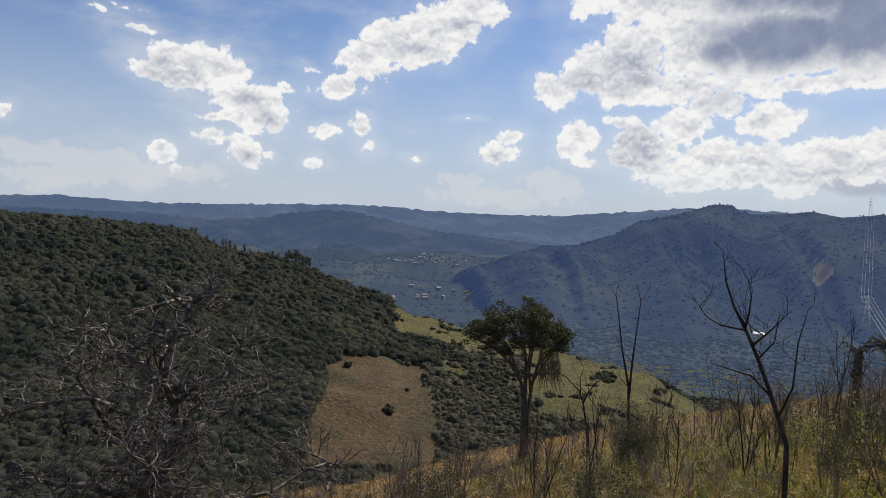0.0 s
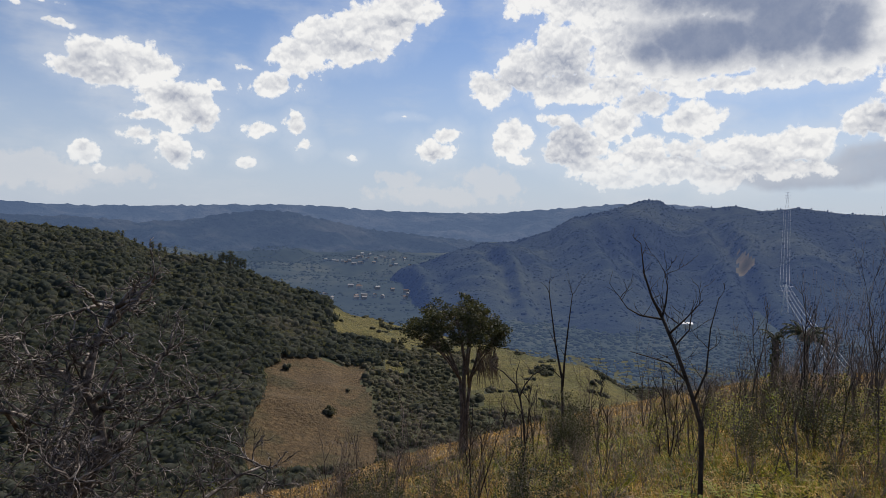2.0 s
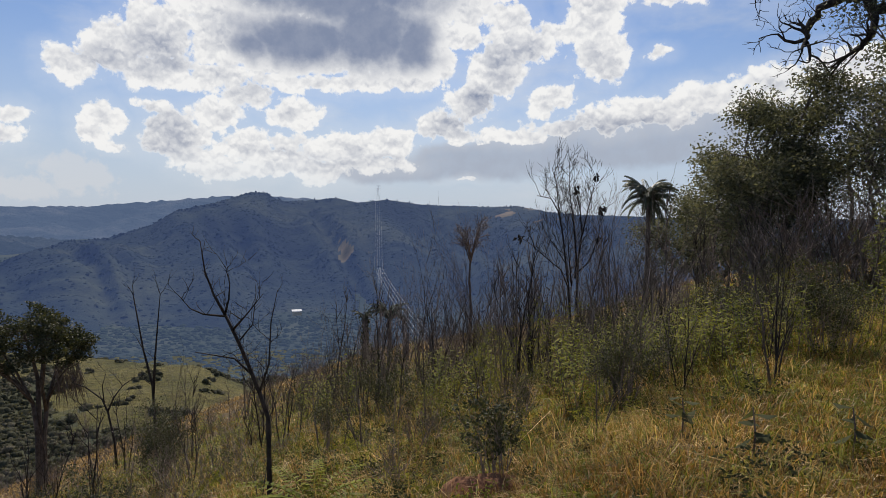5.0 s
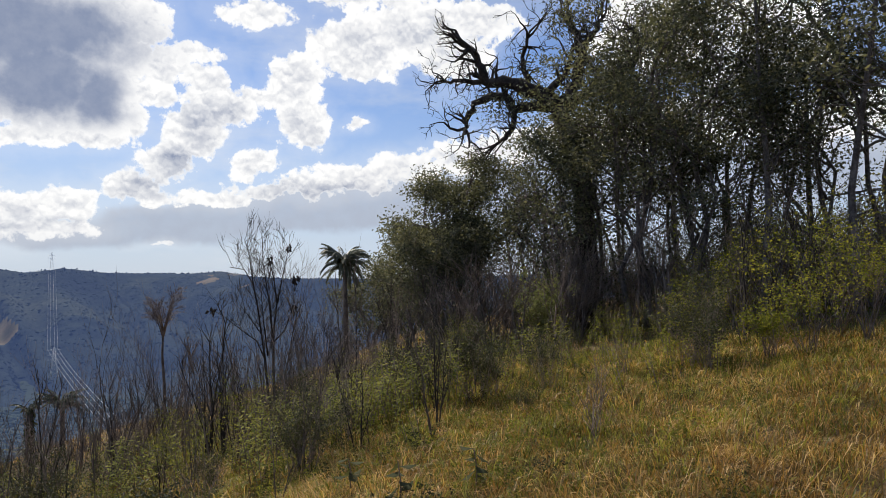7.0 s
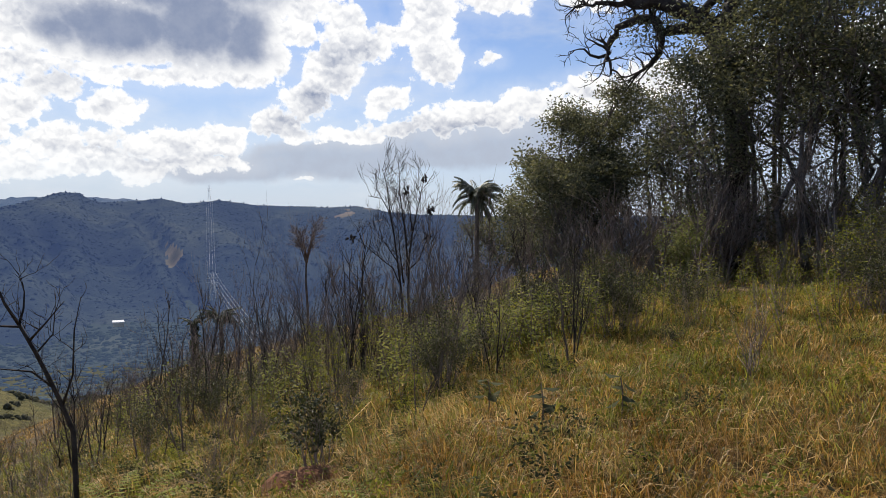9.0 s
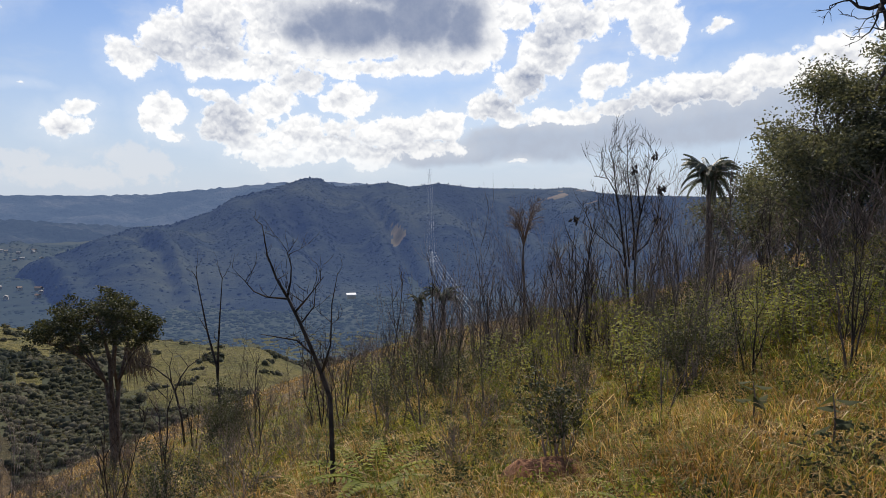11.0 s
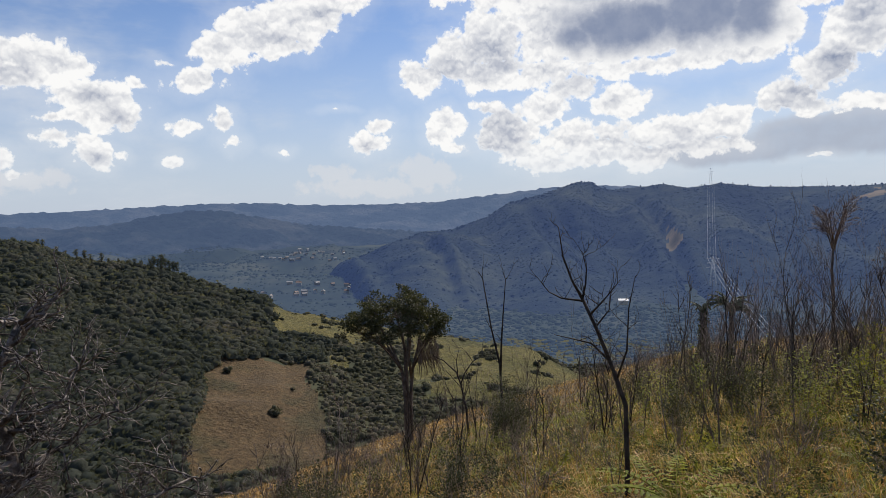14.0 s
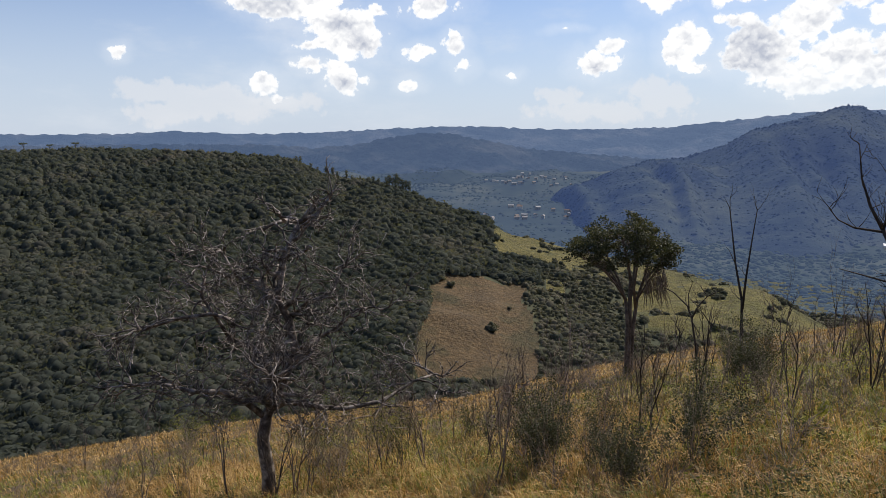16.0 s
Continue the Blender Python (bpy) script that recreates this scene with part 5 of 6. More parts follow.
def forest_tree(seed, height, reach, clump, leaf_count, trunk_radius=0.22, low=0.35, label="tall dark evergreen tree at the wood's edge"):
    rng = random.Random(seed)
    tree = thing("evergreen_tree", label, "tree", "trees at the wood's edge")
    crown = Buf()
    stems = rng.randint(1, 3)
    for n in range(stems):
        a0, out = 6.28 * n / stems + rng.uniform(-0.6, 0.6), rng.uniform(0.10, 0.24) * height * (0.5 if n == 0 else 1.0)
        tall = height * (1.0 if n == 0 else rng.uniform(0.7, 0.95))
        points = [Vector((math.cos(a0) * out * (k / 6) ** 1.5 + rng.uniform(-0.38, 0.38) * (k > 1), math.sin(a0) * out * (k / 6) ** 1.5 + rng.uniform(-0.38, 0.38) * (k > 1), -0.5 + (tall * 0.88 + 0.5) * k / 6)) for k in range(7)]
        trunk = Buf()
        trunk.tube(points, [trunk_radius * (1 - 0.25 * (n > 0)) * (1 - 0.125 * k) for k in range(7)], 7)
        part("trunk", trunk, M["grey_bark"], tree)
        for k in range(6):
            f = low + (1 - low) * (k + rng.uniform(0, 0.9)) / 6.0
            i = min(int(f * 6), 5)
            base = points[i].lerp(points[i + 1], f * 6 - i)
            a, tips, branch = a0 + rng.uniform(-1.9, 1.9), [], Buf()
            spread = reach * (1.0 - 0.5 * max(0, f - 0.5) * 2) * rng.uniform(0.6, 1.1)
            limb(branch, rng, base, (math.cos(a), math.sin(a), rng.uniform(0.1, 0.9) + f * 0.5), spread * 0.62, trunk_radius * 0.36, 2, 0.85, 0.36, 5, 0.06, tips, 0.5, (3, 4))
            part("branch", branch, M["grey_bark"], tree)
            for p, d in tips:
                leaves_round(crown, rng, p, (clump, clump, clump * 0.6), int(leaf_count * rng.uniform(0.3, 1.9)), 0.135)
    part("leaves", crown, M["canopy"], tree)
    return tree


def giant_dead_tree(seed):
    """A huge old tree whose bare crooked top stands over the wood."""
    rng = random.Random(seed)
    tree = thing("old_bare_tree", "huge old tree with bare twisted limbs above the wood", "tree")
    trunk = Buf()
    trunk.tube([(0.3, 0, -0.5), (0.25, 0, 2.5), (0.15, 0, 5.0), (-0.2, 0, 7.2), (-0.7, 0, 8.7)], [0.46, 0.42, 0.38, 0.36, 0.34], 9)
    part("trunk", trunk, M["char"], tree)
    lines = (
        ([(-0.80, 0.0, 8.75), (-1.83, -0.2, 9.44), (-2.86, -0.3, 9.87), (-3.55, -0.1, 9.99), (-3.81, -0.3, 10.64), (-4.15, -0.3, 11.33)], 0.25),
        ([(-3.55, 0.0, 9.99), (-4.41, -0.1, 10.09), (-5.36, 0.3, 10.30)], 0.10),
        ([(-1.06, 0.0, 8.72), (-2.49, 0.2, 8.82), (-2.86, 0.2, 9.40), (-4.07, -0.2, 9.09), (-4.41, 0.0, 8.49), (-4.45, -0.2, 8.10)], 0.17),
        ([(-2.49, 0.0, 8.75), (-2.49, -0.3, 7.98), (-2.78, -0.3, 7.55), (-3.17, -0.2, 7.37)], 0.11),
        ([(-0.54, 0.0, 8.84), (0.06, 0.3, 9.70), (0.32, 0.3, 10.64), (0.15, 0.2, 11.33), (-0.11, 0.2, 12.02)], 0.26),
        ([(0.27, 0.0, 10.99), (0.75, -0.2, 11.50), (1.09, -0.2, 12.02)], 0.12),
        ([(-1.14, 0.0, 9.27), (-0.37, 0.1, 10.04), (-0.20, 0.2, 10.73)], 0.13),
        ([(-1.83, 0.0, 9.47), (-2.00, 0.3, 10.30), (-2.09, 0.3, 10.99), (-1.83, -0.3, 11.50)], 0.12),
        ([(-0.20, 0.0, 8.66), (0.58, 0.1, 9.27), (1.35, 0.1, 9.87), (2.21, 0.0, 10.16), (2.47, -0.3, 10.81), (2.38, -0.0, 11.33)], 0.17),
        ([(2.21, 0.0, 10.16), (1.87, -0.3, 10.90)], 0.08),
    )
    for points, radius in lines:
        branch, radius = Buf(), radius * 1.25
        # knots and kinks between the main bends
        crooked = [Vector(points[0])]
        for a, b in zip(points, points[1:]):
            a, b = Vector(a), Vector(b)
            for f in (0.35, 0.7):
                crooked.append(a.lerp(b, f) + Vector((rng.uniform(-1, 1), rng.uniform(-1, 1), rng.uniform(-1, 1))) * 0.14 * (b - a).length)
            crooked.append(b)
        points = crooked
        for _ in range(3):
            d = points[-1] - points[-3]
            limb(branch, rng, points[-1], d.normalized() + Vector((rng.uniform(-0.5, 0.5), rng.uniform(-0.5, 0.5), rng.uniform(-0.3, 0.5))), rng.uniform(0.6, 1.0), radius * 0.36, 3, 0.9, 0.5, 5, 0.03, None, 0.5, (2, 3), 3, 0.014)
        branch.tube(points, [radius * rng.uniform(0.85, 1.12) * (1 - 0.6 * k / (len(points) - 1)) for k in range(len(points))], 7)
        for _ in range(15):
            i = rng.randrange(len(points) - 1)
            q = Vector(points[i]).lerp(Vector(points[i + 1]), rng.random())
            limb(branch, rng, q, (rng.uniform(-1, 0.7), rng.uniform(-0.7, 0.7), rng.uniform(-0.6, 1.2)), rng.uniform(0.4, 1.0), radius * 0.3, 2, 0.9, 0.5, 5, 0.02, kids=(2, 3), thin=0.012)
        part("limb", branch, M["char"], tree)
    return tree


def palm(seed, height, frond, count=16, radius=0.11):
    rng = random.Random(seed)
    ob = thing("palm_tree", "palm with drooping feathery fronds", "palm", "palms on the slope")
    trunk = Buf()
    trunk.tube([(0, 0, -0.3), (0.03, 0, height * 0.5), (0, 0, height)], [radius * 1.2, radius, radius * 0.85], 8)
    part("trunk", trunk, M["bark"], ob)
    for k in range(count):
        a, rise, bow = 2.4 * k, rng.uniform(-0.2, 3.6), rng.uniform(0.16, 0.34)
        buf, p = Buf(), Vector((0, 0, height))
        d = Vector((math.cos(a), math.sin(a), rise)).normalized()
        spine = [p.copy()]
        for j in range(8):
            d = (d + Vector((0, 0, -bow))).normalized()
            p = p + d * frond / 8
            spine.append(p.copy())
        buf.tube(spine, [0.022 * (1 - 0.1 * j) for j in range(9)], 4)
        side = d.cross(Vector((0, 0, 1))).normalized()
        for j in range(1, 33):
            i = min(j * 8 // 33, 7)
            q = spine[i].lerp(spine[i + 1], j * 8 / 33 - i)
            for s in (-1, 1):
                w = (side * s + Vector((0, 0, -0.5 - rng.random() * 0.4)) + d * 0.5).normalized() * frond * 0.24 * (1.1 - j / 40)
                buf.leaf(q, w, d * 0.04)
        part("frond", buf, M["palm"], ob)
    return ob


# turn, distance, height, reach
for k, (turn, r, h, reach, dense) in enumerate(((41.4, 27.5, 7.0, 2.3, 84), (43.4, 27, 8.2, 2.4, 84), (42.4, 26, 5.6, 2.3, 80), (45.2, 28, 7.6, 2.4, 70), (45.0, 29, 6.6, 3.0, 60), (48.5, 28, 6.4, 3.2, 34), (51.5, 27, 7.6, 3.0, 34), (56, 25, 9.8, 3.8, 60), (60, 23, 11.3, 4.0, 64), (64, 22.5, 12.0, 4.2, 70), (69, 21, 12.0, 4.2, 76), (75, 20, 12.0, 4.2, 76),
                                                (47.5, 34, 8.0, 3.2, 40), (57.5, 30, 12.5, 4.0, 60), (62, 28, 13.0, 4.2, 70), (66.5, 27, 13.5, 4.4, 80), (72, 25, 13.5, 4.4, 80), (77, 24, 13.5, 4.4, 80), (80, 20, 12.0, 4.2, 80), (63, 25, 7.5, 3.2, 60), (68, 24, 8.0, 3.2, 60), (73, 23, 8.0, 3.2, 60), (37.6, 33, 5.6, 1.6, 60), (36.2, 32, 4.8, 1.5, 60), (39.2, 31, 5.8, 1.8, 60), (53.6, 24, 7.2, 2.4, 46), (58.5, 22, 8.0, 2.6, 46))):
    x, y, z = ground_at(turn, r)
    ob = forest_tree(400 + k, h, reach, 0.85 if turn < 46 else 0.62 if turn < 56 else 0.8, int(dense * (0.9 if k < 12 else 0.5)), 0.12, 0.2 if turn < 50 else 0.34)
    ob.matrix_world = pose(x, y, z)
# undergrowth under the trees
thick_rng = random.Random(77)
under = [bush(270 + k, 1.8 + 0.4 * k, 360, M["canopy"], 0.10, "undergrowth_bush", "dark tangled shrub under the trees") for k in range(3)]
for k in range(66):
    turn, r = thick_rng.triangular(44, 80, 70), thick_rng.uniform(22, 31)
    x, y, z = ground_at(turn, r)
    m = pose(x, y, z, 0, 0, thick_rng.uniform(0, 360)) @ Matrix.Scale(1.0 if r < 29 else thick_rng.uniform(1.1, 1.5), 4)
    if k < 3:
        under[k].matrix_world = m
    else:
        copy_thing(under[thick_rng.randrange(3)], m)
x, y, z = ground_at(54.5, 26.2)
ob = giant_dead_tree(41)
ob.matrix_world = pose(x, y, z, 0, 0, -53)
x, y, z = ground_at(33.7, 30.3)
palm(50, 5.0, 1.5, 46).matrix_world = pose(x, y, z)
x, y, z = ground_at(11.7, 33.0)
palm(51, 2.3, 1.25, 18).matrix_world = pose(x, y, z)
x, y, z = ground_at(9.6, 33.0)
stump = palm(52, 2.4, 0.9, 7, 0.16)
tagged(stump, "palm with shaggy trunk wrapped in creeper")
shaggy = Buf()
stump_rng = random.Random(5)
for k in range(14):
    leaves_round(shaggy, stump_rng, (0, 0, 0.2 + 0.16 * k), (0.24, 0.24, 0.14), 26, 0.2, 1.2)
part("creeper", shaggy, M["leaf"], stump, "dark creeper round the trunk")
stump.matrix_world = pose(x, y, z)
x, y, z = ground_at(51.6, 20.0)
bush(260, 1.7, 1500, M["pale_leaf"], 0.09, "pale_bush", "pale green leafy bush at the wood's edge").matrix_world = pose(x, y, z)
for turn, r, tall in ((64.6, 13.4, 1.2), (70.5, 13.0, 1.0), (68.0, 16.5, 1.9), (71.5, 17.0, 2.1), (74.5, 15.5, 2.2), (73.0, 13.2, 1.5), (66.0, 18.0, 1.7), (76.5, 14.0, 2.0)):
    x, y, z = ground_at(turn, r)
    bush(262 + int(turn), tall, 800, M["fresh"], 0.06, "leafy_sapling", "bright green leafy young tree in long grass").matrix_world = pose(x, y, z)
# red earth mound with a dark shrub
x, y, z = ground_at(24.5, 5.5)
mound = Buf()
mound.lump((0, 0, 0.0), (0.36, 0.32, 0.17), random.Random(6), 0.2, True)
mound.lump((0.2, 0.1, 0.0), (0.28, 0.26, 0.13), random.Random(7), 0.3, True)
ob = new("earth_mound", mound.mesh("earth_mound", M["red"], True))
tagged(ob, "low mound of red earth in the grass", "mound")
ob.matrix_world = pose(x, y, z)
x, y, z = ground_at(25.6, 5.9)
bush(261, 0.62, 800, M["crown"], 0.045, "dark_shrub", "dark leafy shrub beside the red mound").matrix_world = pose(x, y, z + 0.05)


def fern(seed):
    rng = random.Random(seed)
    ob = thing("fern", "bright green fern in the grass", "fern")
    for k in range(9):
        a, buf, p = k * 0.7, Buf(), Vector((0, 0, 0))
        d = Vector((math.cos(a) * 0.6, math.sin(a) * 0.6, 1)).normalized()
        spine = [p.copy()]
        for j in range(7):
            d = (d + Vector((math.cos(a) * 0.12, math.sin(a) * 0.12, -0.16))).normalized()
            p = p + d * 0.08
            spine.append(p.copy())
        buf.tube(spine, [0.005 * (1 - 0.1 * j) for j in range(8)], 4)
        side = Vector((-math.sin(a), math.cos(a), 0))
        for j in range(1, 15):
            i = min(j * 7 // 15, 6)
            q = spine[i].lerp(spine[i + 1], j * 7 / 15 - i)
            for s in (-1, 1):
                buf.leaf(q, (side * s + d * 0.4).normalized() * 0.13 * (1.1 - j / 16), d * 0.016)
        part("frond", buf, M["fern"], ob)
    return ob


x, y, z = ground_at(9.4, 6.0)
fern(9).matrix_world = pose(x, y, z + 0.05) @ Matrix.Scale(1.45, 4)



def broad_plant(seed, height):
    """A small plant with a few large drooping dark leaves."""
    rng = random.Random(seed)
    ob = thing("broad_leaved_plant", "small plant with large drooping dark leaves", "plant", "broad-leaved plants")
    stem = Buf()
    stem.tube([(0, 0, -0.05), (0.02, 0, height * 0.6), (0, 0.01, height)], [0.008, 0.007, 0.004], 5)
    part("stem", stem, M["twig"], ob)
    for k in range(7):
        b, a = Buf(), 2.4 * k
        p = Vector((0, 0, height * (0.45 + 0.55 * k / 6)))
        d = Vector((math.cos(a), math.sin(a), rng.uniform(-1.2, 0.5))).normalized() * 0.16
        b.leaf(p, d, d.cross(Vector((0, 0, 1))).normalized() * 0.055)
        part("leaf", b, M["leaf"], ob)
    return ob


for k, (turn, r, h) in enumerate(((45.8, 5.4, 0.45), (51.8, 5.8, 0.4), (40.0, 6.4, 0.35))):
    x, y, z = ground_at(turn, r)
    broad_plant(900 + k, h).matrix_world = pose(x, y, z)
x, y, z = ground_at(33.5, 4.4)
tagged(fern(12), "dull green fern among dry grass").matrix_world = pose(x, y, z) @ Matrix.Scale(0.8, 4)

# ------------------------------------------------------------------ valley houses, roof, pylons and cables


def house(seed, size):
    rng = random.Random(seed)
    ob = thing("house", "small valley house with pitched roof", "house", "houses in the valley")
    w, d, h = size * rng.uniform(0.8, 1.5), size * 0.8, size * 0.45
    wall, roof = Buf(), Buf()
    wall.v = [Vector((sx * w / 2, sy * d / 2, z)) for z in (-1, h) for sx, sy in ((-1, -1), (1, -1), (1, 1), (-1, 1))]
    wall.f = [(0, 1, 5, 4), (1, 2, 6, 5), (2, 3, 7, 6), (3, 0, 4, 7), (4, 5, 6, 7)]
    e = 1.12
    roof.v = [Vector((sx * w / 2 * e, sy * d / 2 * e, h)) for sx, sy in ((-1, -1), (1, -1), (1, 1), (-1, 1))] + [Vector((-w / 2 * e, 0, h + d * 0.32)), Vector((w / 2 * e, 0, h + d * 0.32))]
    roof.f = [(0, 1, 5, 4), (2, 3, 4, 5), (1, 2, 5), (3, 0, 4), (3, 2, 1, 0)]
    part("wall", wall, M["wall"], ob, shade=False)
    part("roof", roof, M["roof"], ob, shade=False)
    return ob


house_rng = random.Random(31)
models = []
for centre, spread, r0, r1, count in VILLAGES:
    for _ in range(count):
        turn, r = house_rng.gauss(centre, spread * 0.7), house_rng.uniform(r0, r1)
        x, y, z = ground_at(turn, r)
        m = pose(x, y, z + 1.5, 0, 0, house_rng.uniform(0, 180))
        if len(models) < 8:
            models.append(house(500 + len(models), 5.4))
            models[-1].matrix_world = m
        else:
            copy_thing(house_rng.choice(models), m)
x, y, z = ground_at(2.9, 300.0)
shed = thing("long_shed", "shed with pale metal roof among trees", "shed")
for name, lo, hi, wide, mat in (("wall", 2.4, 4.0, 1.9, M["wall"]), ("roof", 4.0, 4.35, 2.2, M["steel"])):
    b = Buf()
    b.v = [Vector((sx * wide, sy * 3.0, zz)) for zz in (lo, hi) for sx, sy in ((-1, -1), (1, -1), (1, 1), (-1, 1))]
    b.f = [(0, 1, 5, 4), (1, 2, 6, 5), (2, 3, 7, 6), (3, 0, 4, 7), (4, 5, 6, 7), (3, 2, 1, 0)]
    part(name, b, mat, shed, shade=False)
shed.matrix_world = pose(x, y, EYE + 300 * math.tan(radians(-8.3)) - 4.4)


def pylon(height, arms):
    ob = thing("pylon", "steel lattice power pylon", "pylon", "pylons")
    frame_buf = Buf()
    legs = [(-1, -1), (1, -1), (1, 1), (-1, 1)]
    for sx, sy in legs:
        frame_buf.tube([(sx * 3, sy * 3, -1), (sx * 1.0, sy * 1.0, height * 0.6), (sx * 0.4, sy * 0.4, height)], [0.14, 0.12, 0.10], 4)
    for k in range(7):
        z0, z1 = height * k / 8, height * (k + 1) / 8
        for (ax, ay), (bx, by) in zip(legs, legs[1:] + legs[:1]):
            w0, w1 = 3 - 2.3 * k / 8, 3 - 2.3 * (k + 1) / 8
            frame_buf.tube([(ax * w0, ay * w0, z0), (bx * w1, by * w1, z1)], [0.07, 0.07], 3)
    part("tower", frame_buf, M["steel"], ob)
    for z in arms:
        b = Buf()
        b.tube([(-5.5, 0, z), (0, 0, z + 0.8), (5.5, 0, z)], [0.08, 0.16, 0.08], 4)
        b.tube([(-5.5, 0, z), (0, 0, z - 0.4), (5.5, 0, z)], [0.08, 0.12, 0.08], 4)
        part("cross_arm", b, M["steel"], ob)
    return ob


def span(a, b, sag):
    """One hanging cable between two points."""
    buf = Buf()
    a, b = Vector(a), Vector(b)
    pts = [a.lerp(b, k / 24) - Vector((0, 0, sag * 4 * (k / 24) * (1 - k / 24))) for k in range(25)]
    buf.tube(pts, [0.05 + 0.03 * smooth(900, 500, p.length) for p in pts], 3)
    ob = new("power_cable", buf.mesh("power_cable", M["steel"], True))
    return tagged(ob, "pale power cable slung between pylons", "cable", "power cables")


def spot(turn, r, up):
    return Vector((r * math.sin(radians(turn)), r * math.cos(radians(turn)), EYE + r * math.tan(radians(up))))


top_pylon = pylon(32.0, (30, 25, 20))
crest = 1330 + 150 * math.sin(radians(9.75 * 5 + 30)) + 60 * math.sin(9.75 * 0.45)
px, py = crest * math.sin(radians(9.75)), crest * math.cos(radians(9.75))
top_pylon.matrix_world = pose(px, py, float(mountain_height(px, py)))
for off in (-5.5, -2.0, 2.0, 5.5):
    high = Vector((px + off, py, float(mountain_height(px, py)) + 26))
    mid = spot(9.85 + off * 0.06, 620.0, -4.75)
    near = spot(14.3 + off * 0.13, 150.0, -11.0)
    span(high, mid, 8)
    span(mid, near, 2)
lower_pylon = pylon(26.0, (24, 20, 16))
lower_pylon.matrix_world = pose(*spot(9.95, 622.0, -4.75)) @ pose(0, 0, -25)

# ------------------------------------------------------------------ grass


def grass(name, tufts, per, rings, turns, height, width, mat, label, seed, patch=None, even=False):
    """Lodged blades in matted tufts, one mesh; each blade is bent once."""
    rng = np.random.default_rng(seed)
    a = rng.uniform(*turns, tufts)
    r = np.sqrt(rng.uniform(rings[0] ** 2, rings[1] ** 2, tufts)) if even else np.exp(rng.uniform(math.log(rings[0]), math.log(rings[1]), tufts))
    x, y = r * np.sin(np.radians(a)), r * np.cos(np.radians(a))
    if patch is not None:
        k = patch(x, y, rng)
        x, y, r = x[k], y[k], r[k]
    n = len(x) * per
    big = rng.uniform(0.6, 1.25, len(x)) * (0.95 + 0.45 * ruffle(x, y, 1.7, 4, 5.0))
    heading = rng.uniform(0, 6.2832, len(x)) * 0.55 + 2.4 + 1.5 * ruffle(x, y, 3.0, 2, 1.0)
    x, y, r, big, heading = (np.repeat(v, per) for v in (x, y, r, big, heading))
    spread = (0.045 + 0.004 * r) * np.maximum(big, 0.3)
    x, y = x + rng.normal(size=n) * spread, y + rng.normal(size=n) * spread
    z = ground_height(x, y)
    h = np.maximum(rng.uniform(*height, n) * big, 0.05)
    w = rng.uniform(*width, n) * (1 + r * 0.16)
    lean = rng.uniform(0.15, 1.5, n) * h
    d, e = heading + rng.normal(size=n) * 0.95, rng.uniform(0, 6.2832, n)
    ox, oy = np.cos(d), np.sin(d)
    base = np.stack([x, y, z - 0.02], -1)
    mid = base + np.stack([ox * lean * 0.35, oy * lean * 0.35, h * 0.62], -1)
    tip = base + np.stack([ox * lean, oy * lean, h * (1.0 - 0.38 * lean / h)], -1)
    side = np.stack([np.cos(e) * w, np.sin(e) * w, 0 * w], -1)
    verts = np.stack([base, mid + side, mid - side, tip], 1).reshape(-1, 3)
    k = np.arange(n)[:, None] * 4
    tris = np.concatenate([k + [[0, 1, 2]], k + [[2, 1, 3]]])
    return tagged(new(name, array_mesh(name, verts, tris, mat)), label, "grass", kind="stuff")


def dry_patch(x, y, rng):
    near = 0.5 * smooth(9.5, 6.0, np.hypot(x, y))
    return ruffle(x, y, 9.0, 3, 2.5) + near + rng.normal(size=len(x)) * 0.45 > np.interp(np.degrees(np.arctan2(x, y)), [-60, -20, 5, 20, 45, 62, 78], [-0.2, -0.35, 0.3, 0.2, 0.25, 0.15, -0.05])


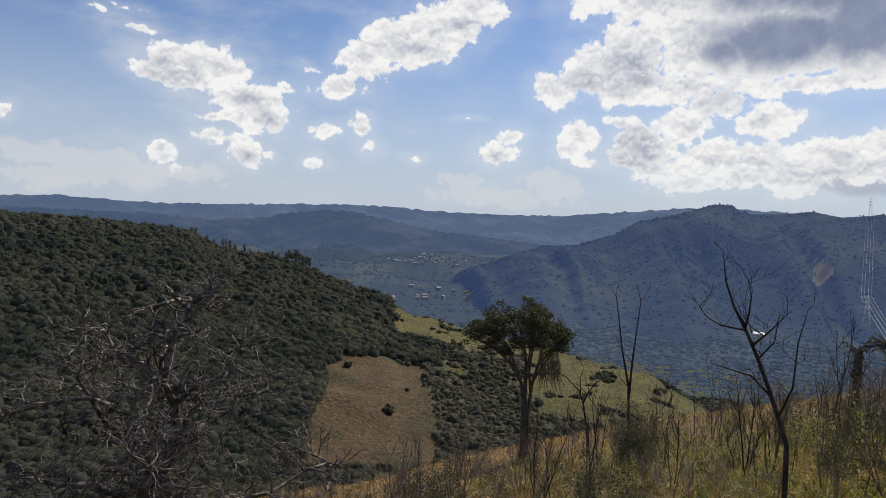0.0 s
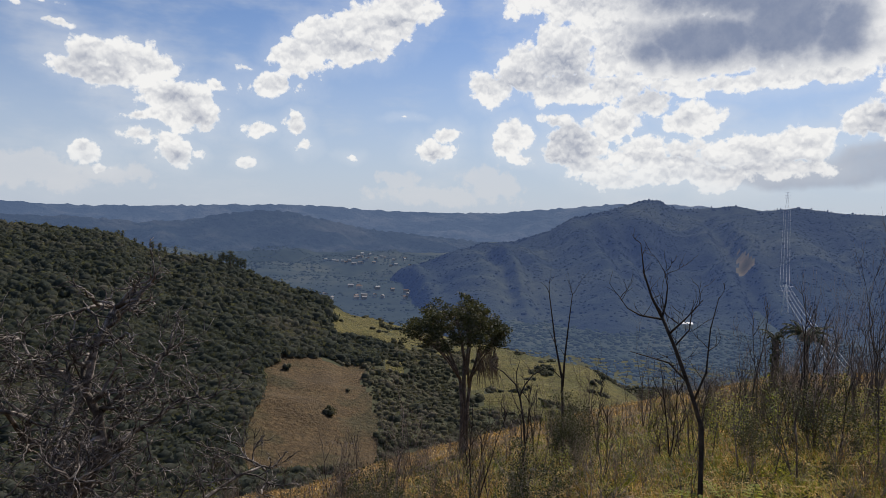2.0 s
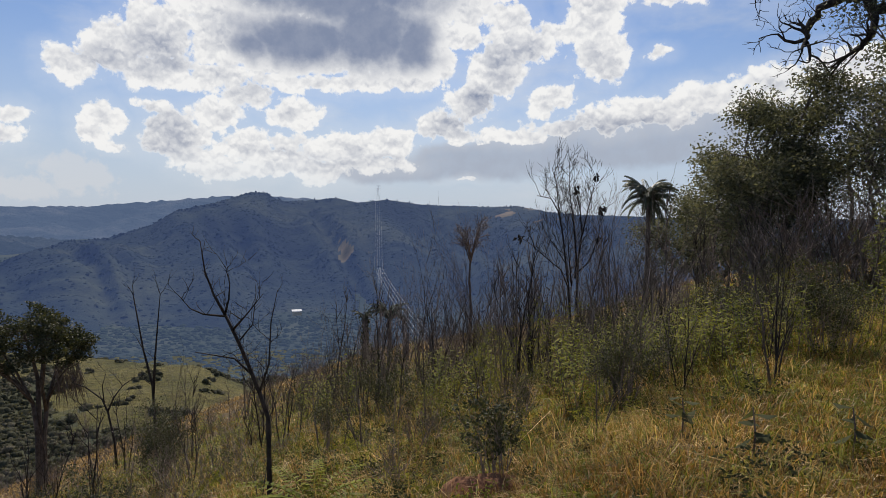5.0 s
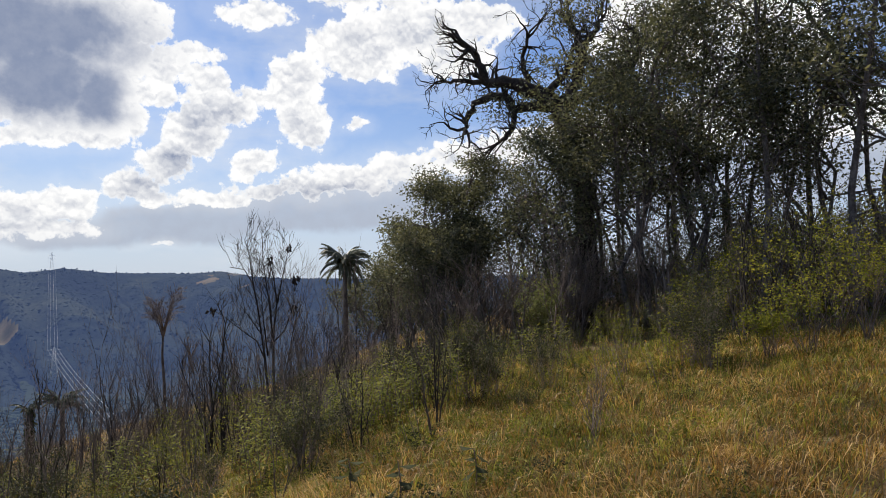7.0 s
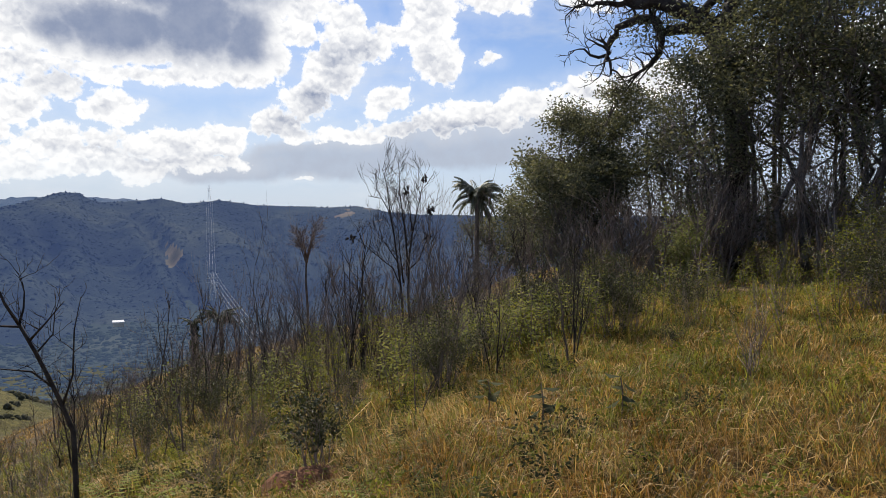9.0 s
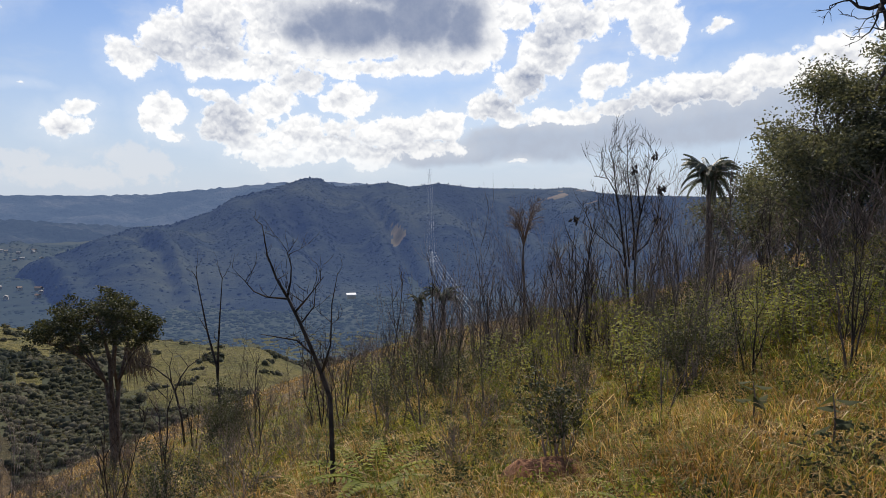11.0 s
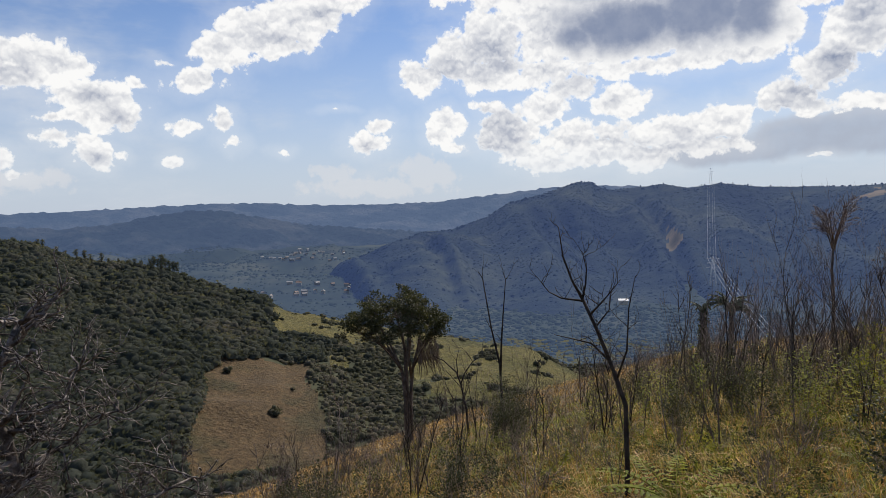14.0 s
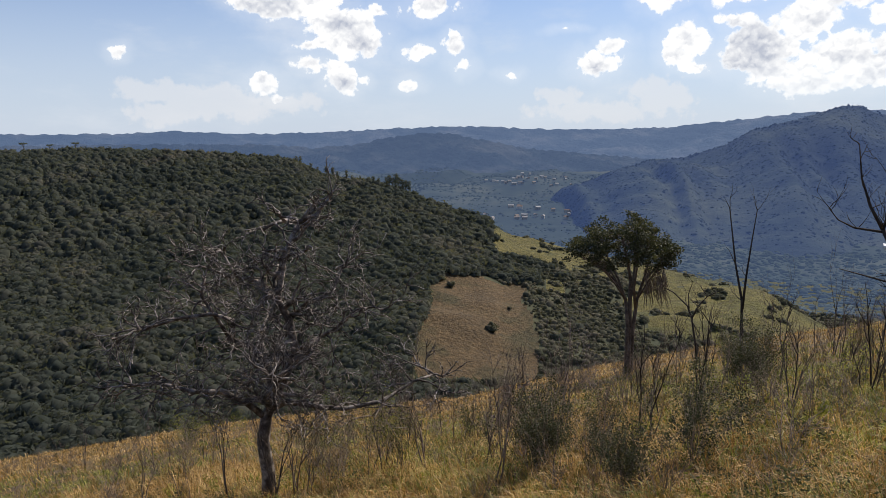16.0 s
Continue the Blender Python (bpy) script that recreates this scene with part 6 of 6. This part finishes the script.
def green_patch(x, y, rng):
    turn = np.degrees(np.arctan2(x, y))
    near = 0.75 * smooth(9.5, 6.0, np.hypot(x, y)) * smooth(12, 28, turn)
    return ruffle(x, y, 9.0, 3, 2.5) + near + rng.normal(size=len(x)) * 0.4 < np.interp(turn, [-60, -20, 5, 20, 45, 62, 78], [-0.1, 0.1, 0.5, 0.6, 0.7, 0.5, 0.2])


WIDE = (-75, 80)
grass("rough_grass", 9000, 12, (1.8, 14), WIDE, (0.08, 0.26), (0.0016, 0.0030), M["grass"], "long rough grass turning yellow", 71)
grass("green_grass", 21000, 12, (2.0, 30), (-70, 80), (0.08, 0.26), (0.0016, 0.0030), M["green_grass"], "fresh green grass between the dry tufts", 72, green_patch)
grass("dry_grass", 9500, 12, (1.8, 14), WIDE, (0.10, 0.32), (0.0012, 0.0024), M["straw"], "dry straw-coloured grass tufts", 73, dry_patch)
grass("matted_grass", 8000, 10, (1.8, 9), WIDE, (0.05, 0.13), (0.0012, 0.0026), M["thatch"], "low matted dead grass close to the earth", 75)
grass("rough_grass_below", 9000, 8, (13, 62), WIDE, (0.12, 0.36), (0.0016, 0.0030), M["grass"], "long rough grass further down the slope", 76, None, True)
grass("dry_grass_below", 7000, 8, (13, 55), WIDE, (0.14, 0.42), (0.0014, 0.0026), M["straw"], "dry straw grass further down the slope", 77, dry_patch, True)
grass("seed_stalks", 800, 5, (2.2, 12), WIDE, (0.30, 0.55), (0.0009, 0.0016), M["straw"], "thin dry seed stalks above the grass", 78)
grass("grass_behind", 2600, 9, (1.2, 14), (80, 285), (0.12, 0.35), (0.003, 0.006), M["grass"], "rough grass behind the look-out", 74)
grass("close_grass", 11000, 8, (5, 16), WIDE, (0.10, 0.27), (0.0012, 0.0022), M["grass"], "close rough grass on the slope", 79, None, True)
grass("close_dry_grass", 4200, 8, (5, 16), WIDE, (0.10, 0.30), (0.0010, 0.0020), M["straw"], "close dry grass on the slope", 80, dry_patch, True)
grass("close_green_grass", 9000, 8, (5, 17), (-40, 80), (0.10, 0.28), (0.0012, 0.0024), M["green_grass"], "close fresh green grass on the slope", 81, green_patch, True)
